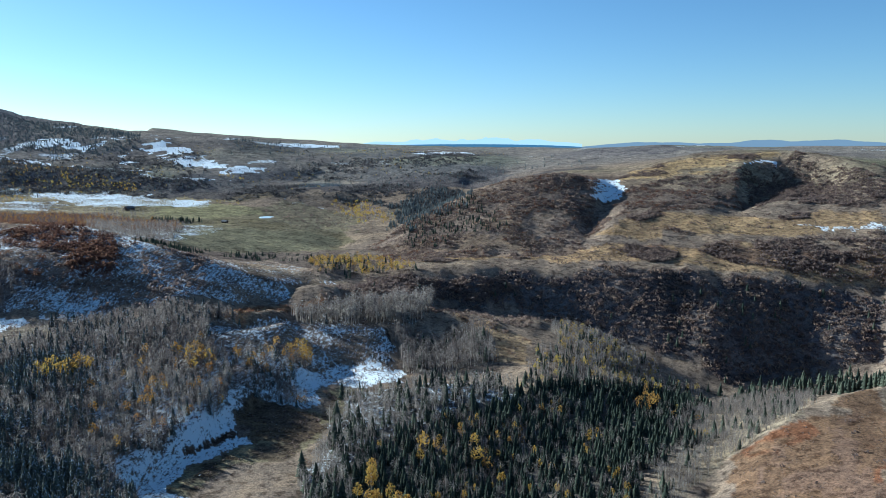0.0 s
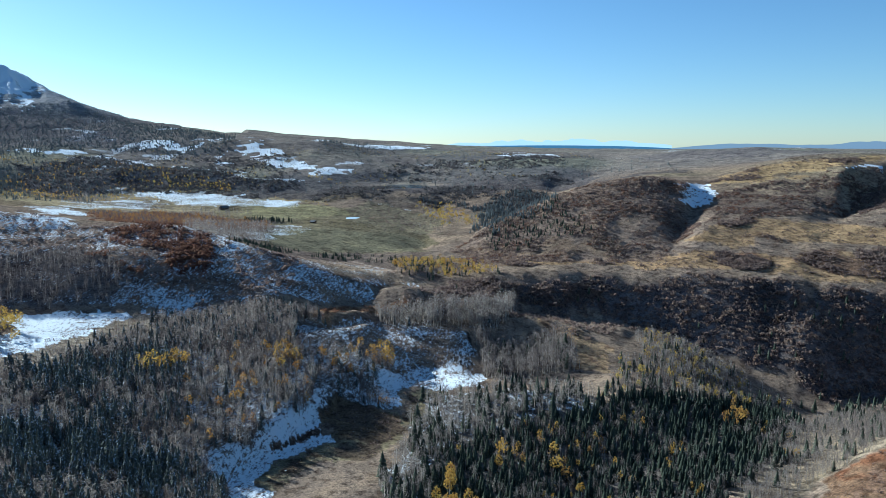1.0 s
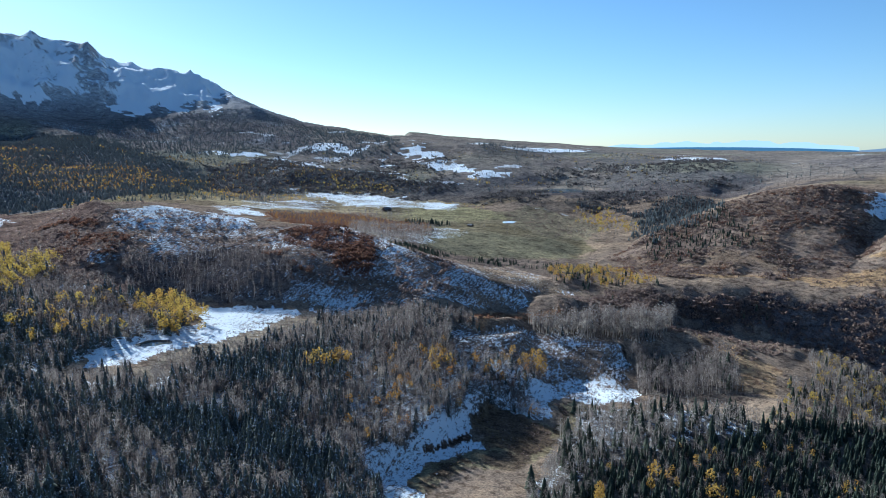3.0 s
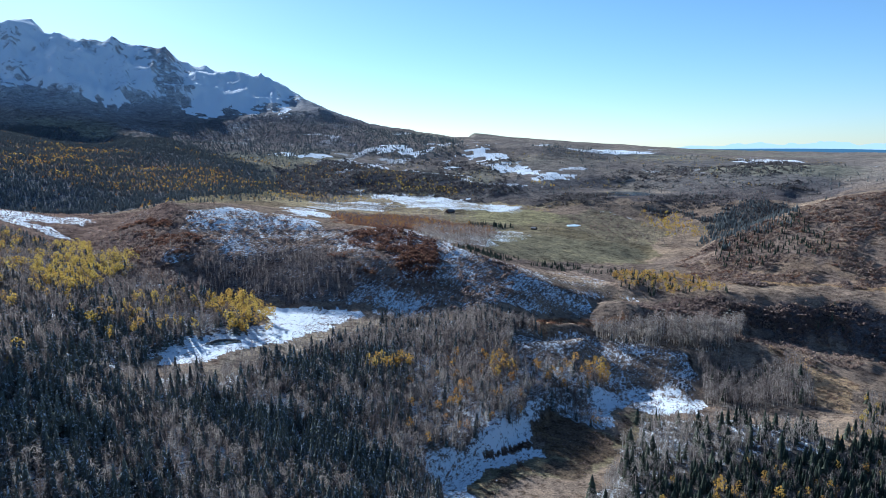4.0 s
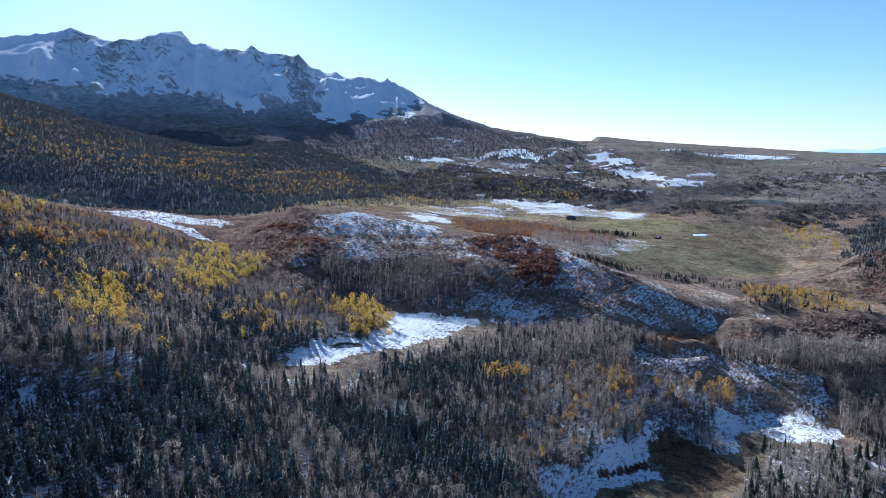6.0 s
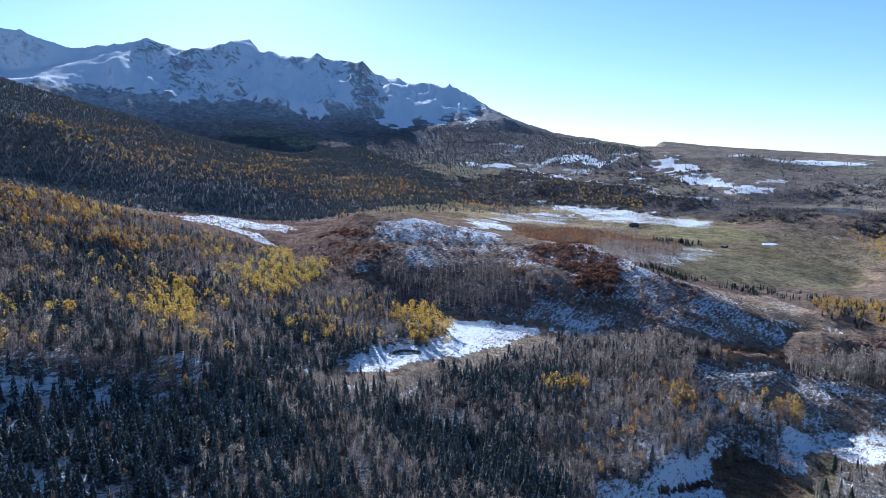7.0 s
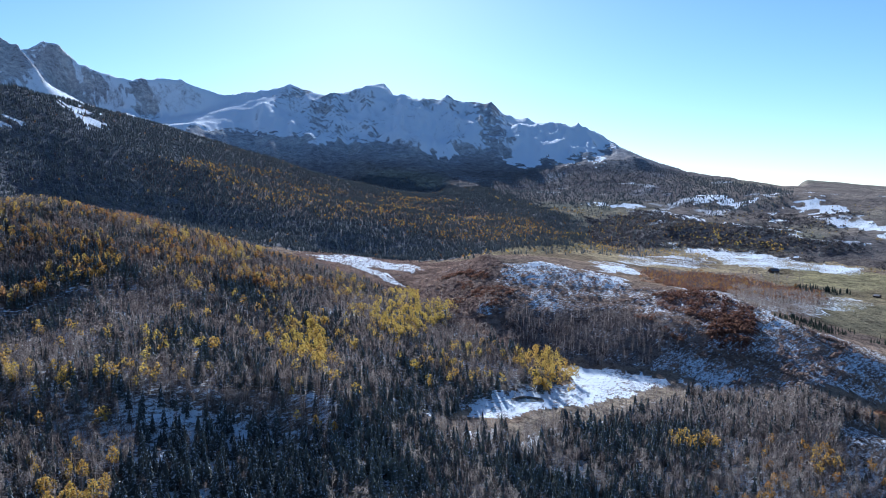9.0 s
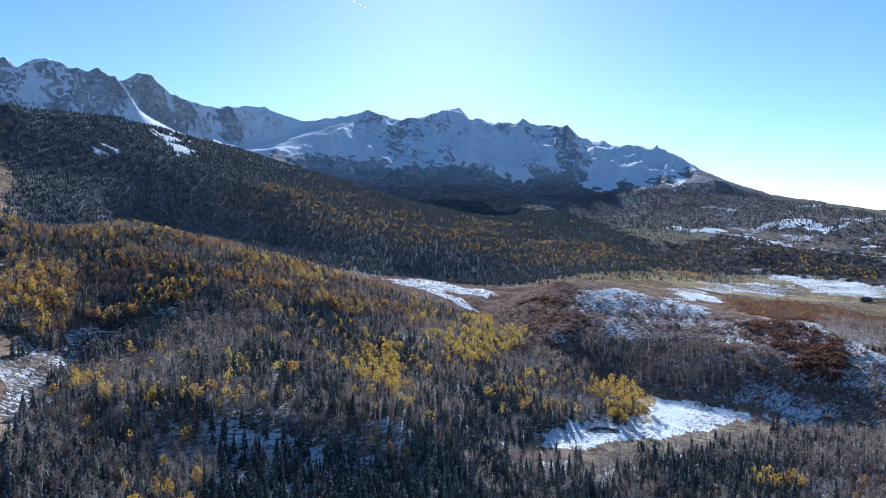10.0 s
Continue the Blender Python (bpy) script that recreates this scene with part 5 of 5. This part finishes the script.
grow(red_oak, "red_oak_low", 17, 2.0, 4.2, (0.3, 1.0), clumped(22, 361, -0.3, 2))
grow(red_oak, "red_oak_small", 30, 1.6, 3.4, (0.3, 1.0), clumped(22, 361, -0.15, 2))
grow(red_oak, "red_oak_west", 24, 1.6, 3.4, (0.1, 0.9), clumped(22, 363, -0.12, 2))
grow(scrub_far, "plain_brush", 200, 2.0, 4.5, (0.0, 0.9), clumped(110, 317, 0.0, 2))
grow(scrub_far, "plain_brush_far", 280, 2.5, 5, (0.0, 0.9), clumped(130, 319, 0.0, 2))
grow(far_spruce, "plateau", 1500, 4, 8, (0.3, 0.9), clumped(150, 331, 0.05, 2))
grow(far_bare, "plateau", 480, 4, 7, (-0.1, 0.5), clumped(130, 337, 0.0, 2))
grow(far_gold, "plateau", 1900, 4, 7, (0.4, 1.0), clumped(120, 341, 0.2, 2))
grow(far_spruce, "plateau_right", 2200, 4, 8, (0.3, 0.9), clumped(150, 331, 0.05, 2))
grow(far_bare, "plateau_right", 620, 4, 7, (-0.1, 0.5), clumped(130, 337, 0.0, 2))
grow(oak, "bench_low_brush", 150, 1.0, 2.6, (0.1, 0.8))
grow(oak, "knoll_brush", 40, 1.4, 3.0, (0.1, 0.8))
grow(far_spruce, "apron", 120, 5, 9, (0.2, 0.9))
grow(oak, "gully_brush", 45, 1.2, 2.8, (0.1, 0.8))
grow(bare, "gully_brush", 90, 5, 9, (0.1, 0.6))
grow(oak, "rim_brush", 12, 1.5, 3.6, (0.0, 0.6))
grow(red_oak, "orange_crest", 22, 1.0, 2.4, (0.6, 1.0))
grow(sage, "open_hills", 80, 0.5, 1.4, (0.0, 0.8))
grow(oak, "open_hills", 190, 0.9, 2.2, (0.1, 0.9))
grow(sage, "open_middle", 60, 0.4, 1.2, (0.1, 0.9), None, ("meadow",))
grow(oak, "saddle", 110, 0.8, 1.8, (0.1, 0.8))
grow(sage, "clearing", 14, 0.4, 1.2, (0.0, 0.7))
grow(bare, "clearing", 140, 6, 10, (0.1, 0.6))
grow(sage, "saddle", 26, 0.4, 1.1, (0.0, 0.7))
grow(sage, "sage_valley", 22, 0.5, 1.3, (0.1, 0.9))
grow(sage, "sage_field", 22, 0.4, 1.1, (0.3, 1.0))
grow(sage, "sage_snowbank", 40, 0.5, 1.2, (0.1, 0.8))
grow(sage, "snow_red_face", 11, 0.5, 1.2, (0.0, 0.6))
grow(sage, "snow_slope", 9, 0.4, 1.0, (0.0, 0.7))
grow(sage, "bench_grass", 60, 0.5, 1.3, (0.1, 0.8))
grow(sage, "upper_grass", 70, 0.5, 1.4, (0.1, 0.8))
grow(sage, "orange_slope", 26, 0.3, 0.9, (0.2, 1.0))
grow(sage, "creek_meadow", 9, 0.4, 1.0, (-0.2, 0.5))
grow(sage, "field_front", 12, 0.4, 1.1, (0.1, 0.8))
grow(bare, "field_front", 60, 4, 8, (0.3, 0.8))
grow(sage, "creek_grass", 20, 0.3, 0.9, (0.0, 0.8))
grow(oak, "field_brush", 140, 1.2, 2.6, (0.1, 0.8))
grow(oak, "orange_slope", 260, 0.5, 1.5, (0.1, 0.8))


def nearest(stand, how_many):
    p, h, t = stand.all()
    order = np.argsort(np.hypot(p[:, 0], p[:, 1]))
    a, b = order[:how_many], order[how_many:]
    return (p[a], h[a], t[a]), (p[b], h[b], t[b])


def split_at(stand, distance):
    p, h, t = stand
    close = np.hypot(p[:, 0], p[:, 1]) < distance
    return (p[close], h[close], t[close]), (p[~close], h[~close], t[~close])


def build_spruce(root, width=0.19, needles=M_SPRUCE):
    s = Shape()
    s.spar((0, 0, 0), (0, 0, 9), 0.16, 0.03, 5)
    v, f = s.arrays()
    part("trunk", mesh_of("trunk", v / 10, f, M_BARK), root)
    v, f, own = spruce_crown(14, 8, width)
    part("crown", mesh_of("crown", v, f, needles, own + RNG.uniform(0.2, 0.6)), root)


def build_green_spruce(root):
    build_spruce(root, 0.235, M_GREEN_SPRUCE)


def build_bare(root):
    s = Shape()
    s.spar((0, 0, 0), (0.2, 0.1, 9), 0.15, 0.03, 5)
    v, f = s.arrays()
    part("trunk", mesh_of("trunk", v / 10, f, M_PALE_BARK), root)
    v, f, own = aspen_limbs(34, 8, 0.22, 0.05, 0.02)
    part("crown", mesh_of("crown", v, f, M_TWIGS, np.full(len(v), RNG.uniform(0.15, 0.6))), root)


def build_gold(root):
    s = Shape()
    s.spar((0, 0, 0), (0.1, 0.2, 8.5), 0.15, 0.03, 5)
    v, f = s.arrays()
    part("trunk", mesh_of("trunk", v / 10, f, M_PALE_BARK), root)
    v, f = leafy_crown(190, 0.38)
    part("crown", mesh_of("crown", v, f, M_GOLD, np.repeat(RNG.uniform(0.25, 0.95, len(v) // 3), 3)), root)


near, rest = nearest(valley_spruce, 150)
trees_as_things("spruce_tree", [build_green_spruce] * 5, near[0], near[1], "full dark green spruce on the valley floor", "tree", "green spruces of the valley")
mid, rest = split_at(rest, 430)
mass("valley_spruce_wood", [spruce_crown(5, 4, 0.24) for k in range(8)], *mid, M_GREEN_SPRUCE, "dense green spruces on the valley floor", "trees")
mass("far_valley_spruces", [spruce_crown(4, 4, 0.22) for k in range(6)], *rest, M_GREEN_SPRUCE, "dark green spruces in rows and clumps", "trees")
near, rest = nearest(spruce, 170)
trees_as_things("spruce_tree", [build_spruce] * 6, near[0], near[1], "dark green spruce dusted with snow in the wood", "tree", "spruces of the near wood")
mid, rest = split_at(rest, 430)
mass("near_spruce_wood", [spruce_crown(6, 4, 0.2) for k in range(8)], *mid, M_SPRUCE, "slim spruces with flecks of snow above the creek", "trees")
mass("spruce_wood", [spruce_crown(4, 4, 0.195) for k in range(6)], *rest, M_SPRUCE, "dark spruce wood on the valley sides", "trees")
near, rest = nearest(bare, 200)
trees_as_things("aspen_tree", [build_bare] * 6, near[0], near[1], "leafless grey aspen among the spruces", "tree", "bare aspens of the near wood")
mid, rest = split_at(rest, 430)
mass("near_aspen_wood", [twig_crown(54, 0.16, 0.36, 0.165) for k in range(10)], *mid, M_TWIGS, "leafless grey aspens above the creek", "trees")
mass("aspen_wood", [twig_crown(23, 0.34, 0.38, 0.165) for k in range(10)], *rest, M_TWIGS, "leafless grey aspen wood on snowy slopes", "trees")
near, rest = nearest(gold, 90)
trees_as_things("golden_aspen", [build_gold] * 5, near[0], near[1], "aspen in yellow autumn leaf on the hillside", "tree", "golden aspens")
mass("golden_aspen_wood", [leafy_crown(46, 0.56, 0.42, 0.215) for k in range(8)], *rest, M_GOLD, "yellow and orange aspens on the hillside", "trees")
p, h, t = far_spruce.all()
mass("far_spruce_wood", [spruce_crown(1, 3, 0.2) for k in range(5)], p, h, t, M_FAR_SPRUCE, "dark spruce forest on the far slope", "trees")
p, h, t = far_gold.all()
mass("far_golden_wood", [leafy_crown(15, 0.95) for k in range(5)], p, h, t, M_GOLD, "yellow and rust aspens on the far slope", "trees")
p, h, t = far_bare.all()
mass("far_aspen_wood", [twig_crown(8, 0.8) for k in range(5)], p, h, t, M_TWIGS, "pale bare aspens far off", "trees")
p, h, t = oak.all()
mass("oak_brush", [bush(6, 0.5) for k in range(6)], p, h, t, M_OAK, "brown leafless oak brush on the slopes", "shrubs")
p, h, t = scrub_far.all()
mass("grey_scrub", [bush(6, 0.5) for k in range(6)], p, h, t, M_SCRUB, "dark grey scrub on the escarpment and plain", "shrubs")
p, h, t = red_oak.all()
mass("red_oak_brush", [bush(14, 0.36) for k in range(6)], p, h, t, M_RED_OAK, "rust red oak brush on the hill", "shrubs")
p, h, t = sage.all()
mass("sagebrush", [bush(3, 0.6) for k in range(6)], p, h, t, M_OAK, "low brown sagebrush and dry tufts", "shrubs")


# ---- ponds, farm buildings, far distance ----
def at(az, r):
    x, y = -math.sin(radians(az)) * r, math.cos(radians(az)) * r
    return x, y, float(land_height(np.array(x), np.array(y)))


def part_of(name, bm, mat, parent, label=""):
    mesh = bpy.data.meshes.new(name)
    bm.to_mesh(mesh)
    bm.free()
    mesh.materials.append(mat)
    return part(name, mesh, parent, label)


def water_material():
    m, nodes, links, bsdf = material("water")
    co = nodes.new("ShaderNodeNewGeometry").outputs["Position"]
    bsdf.inputs["Base Color"].default_value = (0.06, 0.095, 0.115, 1)
    bsdf.inputs["Roughness"].default_value = 0.12
    bump = nodes.new("ShaderNodeBump")
    bump.inputs["Distance"].default_value, bump.inputs["Strength"].default_value = 0.05, 0.4
    links.new(noise_node(nodes, links, co, 0.6, 3), bump.inputs["Height"])
    links.new(bump.outputs["Normal"], bsdf.inputs["Normal"])
    return m


M_WATER = water_material()
M_PALE_POND = plain_material("pale_pond", (0.58, 0.66, 0.68), 0.35, 0, 0.12, 0.3)
M_EARTH = plain_material("dark_earth", (0.10, 0.075, 0.05), 0.95, 0, 0.4, 0.8)
M_BOARDS = plain_material("barn_boards", (0.11, 0.07, 0.05), 0.85, 0, 0.35, 2.0)
M_TIN = plain_material("tin_roof", (0.16, 0.14, 0.13), 0.5, 0.6, 0.25, 1.0)
M_GLASS = plain_material("window_glass", (0.04, 0.05, 0.06), 0.1, 0, 0.1)


def pond(az, r, long_side, short_side, turn, label, rise=0.06, mat=None):
    x, y, z = at(az, r)
    bm = bmesh.new()
    ring = []
    for k in range(40):
        a = math.tau * k / 40
        wob = 1 + 0.12 * math.sin(2 * a + 1) + 0.07 * math.sin(5 * a + turn)
        ring.append(bm.verts.new((math.cos(a) * long_side * wob, math.sin(a) * short_side * wob, 0)))
    bm.faces.new(ring)
    foot = [bm.verts.new((v.co.x * 1.04, v.co.y * 1.04, -1.2)) for v in ring]
    for k in range(40):
        bm.faces.new((ring[k - 1], ring[k], foot[k], foot[k - 1]))
    mesh = bpy.data.meshes.new("pond")
    bm.to_mesh(mesh)
    bm.free()
    mesh.materials.append(mat or M_WATER)
    ob = tagged(new("pond", mesh), label, "pond", kind="structure")
    ob.matrix_world = pose(x, y, z + rise, 0, 0, turn)
    return ob


pond(9.6, 1522, 42, 62, 10, "blue pond on the sagebrush plain", 0.7)
pond(13.45, 1205, 10, 17, 13, "small pale stock pond in the meadow", 0.5, M_PALE_POND)
pond(40.6, 492, 7.5, 5.5, 40, "small dark pool in the snowy field")


def berm(az, r, long_side, short_side, turn):
    """Dark bank of earth round the pool."""
    x, y, z = at(az, r)
    bm = bmesh.new()
    rows = []
    rng = random.Random(4)
    for k in range(36):
        a = math.tau * k / 36
        high = 0.2 + 0.5 * rng.random() + 0.3 * (math.sin(a) > 0.2)
        rows.append([bm.verts.new((math.cos(a) * (long_side + d), math.sin(a) * (short_side + d), h))
                     for d, h in ((-0.6, -0.1), (0.8, high), (2.2, high * 0.8), (4.2 + rng.random(), -0.25))])
    for k in range(36):
        if math.sin(math.tau * k / 36) < -0.3:
            continue
        for q in range(3):
            bm.faces.new((rows[k - 1][q], rows[k - 1][q + 1], rows[k][q + 1], rows[k][q]))
    mesh = bpy.data.meshes.new("earth_bank")
    bm.to_mesh(mesh)
    bm.free()
    mesh.materials.append(M_EARTH)
    ob = tagged(new("earth_bank", mesh), "low bank of dark earth round the pool", "earth bank", kind="structure")
    ob.matrix_world = pose(x, y, z + 0.05, 0, 0, turn)


berm(40.6, 492, 7.5, 5.5, 40)


def box(bm, size, centre):
    made = bmesh.ops.create_cube(bm, size=1, matrix=Matrix.Translation(centre) @ Matrix.Diagonal((*size, 1)))
    return made["verts"]


def farm_building(name, az, r, length, depth, eave, ridge, turn, label):
    """Board building with a gabled tin roof, big door and two windows."""
    x, y, z = at(az, r)
    root = tagged(new(name), label, "farm building")
    bm = bmesh.new()
    half, deep = length / 2, depth / 2
    for sx in (-1, 1):  # gable walls
        o = [bm.verts.new((sx * half, yy, zz)) for yy, zz in ((-deep, -1), (deep, -1), (deep, eave), (0, ridge), (-deep, eave))]
        q = [bm.verts.new((sx * (half - 0.25), v.co.y, v.co.z)) for v in o]
        bm.faces.new(o)
        bm.faces.new(q)
    for sy in (-1, 1):
        box(bm, (length, 0.25, eave + 1), (0, sy * (deep - 0.13), (eave - 1) / 2))
    part_of("wall", bm, M_BOARDS, root)
    for sy in (-1, 1):
        bm = bmesh.new()
        over = 0.6
        p = [(-half - over, 0, ridge), (half + over, 0, ridge), (half + over, sy * (deep + over), eave - over * (ridge - eave) / deep), (-half - over, sy * (deep + over), eave - over * (ridge - eave) / deep)]
        lo = [bm.verts.new(v) for v in p]
        hi = [bm.verts.new((v[0], v[1], v[2] + 0.18)) for v in p]
        bm.faces.new(lo)
        bm.faces.new(hi)
        for k in range(4):
            bm.faces.new((lo[k - 1], lo[k], hi[k], hi[k - 1]))
        part_of("roof", bm, M_TIN, root, "dull brown tin roof")
    bm = bmesh.new()
    box(bm, (length * 0.22, 0.1, eave * 0.8), (0, -deep - 0.06, eave * 0.4))
    part_of("door", bm, M_EARTH, root)
    for sx in (-0.3, 0.3):
        bm = bmesh.new()
        box(bm, (1.2, 0.08, 1.0), (sx * length, -deep - 0.05, eave * 0.55))
        part_of("window", bm, M_GLASS, root)
    root.matrix_world = pose(x, y, z, 0, 0, turn)


farm_building("barn", 22.95, 1338, 15, 9, 3.2, 6.4, 62, "dark board barn with gabled roof in the meadow")
farm_building("shed", 16.45, 1130, 8, 5, 2.4, 4.0, -20, "small dark shed beside the meadow")


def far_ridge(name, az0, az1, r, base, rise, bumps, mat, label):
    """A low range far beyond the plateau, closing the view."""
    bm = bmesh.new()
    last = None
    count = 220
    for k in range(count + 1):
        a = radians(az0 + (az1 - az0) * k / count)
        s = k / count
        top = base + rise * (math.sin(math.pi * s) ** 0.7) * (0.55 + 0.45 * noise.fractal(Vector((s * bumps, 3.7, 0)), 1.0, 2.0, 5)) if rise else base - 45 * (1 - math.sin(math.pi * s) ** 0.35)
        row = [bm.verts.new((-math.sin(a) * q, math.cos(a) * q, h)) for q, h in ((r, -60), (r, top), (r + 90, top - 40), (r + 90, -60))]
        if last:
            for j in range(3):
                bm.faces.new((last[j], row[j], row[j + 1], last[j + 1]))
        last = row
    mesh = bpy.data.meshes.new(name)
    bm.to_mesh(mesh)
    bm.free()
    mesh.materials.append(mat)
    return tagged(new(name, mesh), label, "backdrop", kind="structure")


# the backdrop ranges glow evenly, their haze given as emission
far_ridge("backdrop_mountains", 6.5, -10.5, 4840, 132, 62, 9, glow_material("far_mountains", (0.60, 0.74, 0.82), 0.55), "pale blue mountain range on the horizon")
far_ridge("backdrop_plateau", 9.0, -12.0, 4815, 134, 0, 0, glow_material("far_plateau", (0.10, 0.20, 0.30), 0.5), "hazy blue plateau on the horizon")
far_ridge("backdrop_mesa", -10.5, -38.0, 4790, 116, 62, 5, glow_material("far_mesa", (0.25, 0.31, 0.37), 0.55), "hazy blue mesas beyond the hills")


def contrail():
    """A short thin white trail high in the sky, a tapered tube."""
    a, b = Vector((-3904.5, 2265.0, 1431.4)), Vector((-3861.1, 2364.0, 1381.8))
    s = Shape()
    s.spar(a, a.lerp(b, 0.45), 3.0, 6.5, 6)
    s.spar(a.lerp(b, 0.45), b, 6.5, 2.0, 6)
    v, f = s.arrays()
    m = leaf_material("ice_cloud", (0.85, 0.87, 0.9), (0.9, 0.9, 0.9), (0.92, 0.92, 0.92), 0.6)
    return tagged(new("contrail", mesh_of("contrail", v, f, m)), "short white vapour trail in clear sky", "cloud", kind="structure")


contrail()
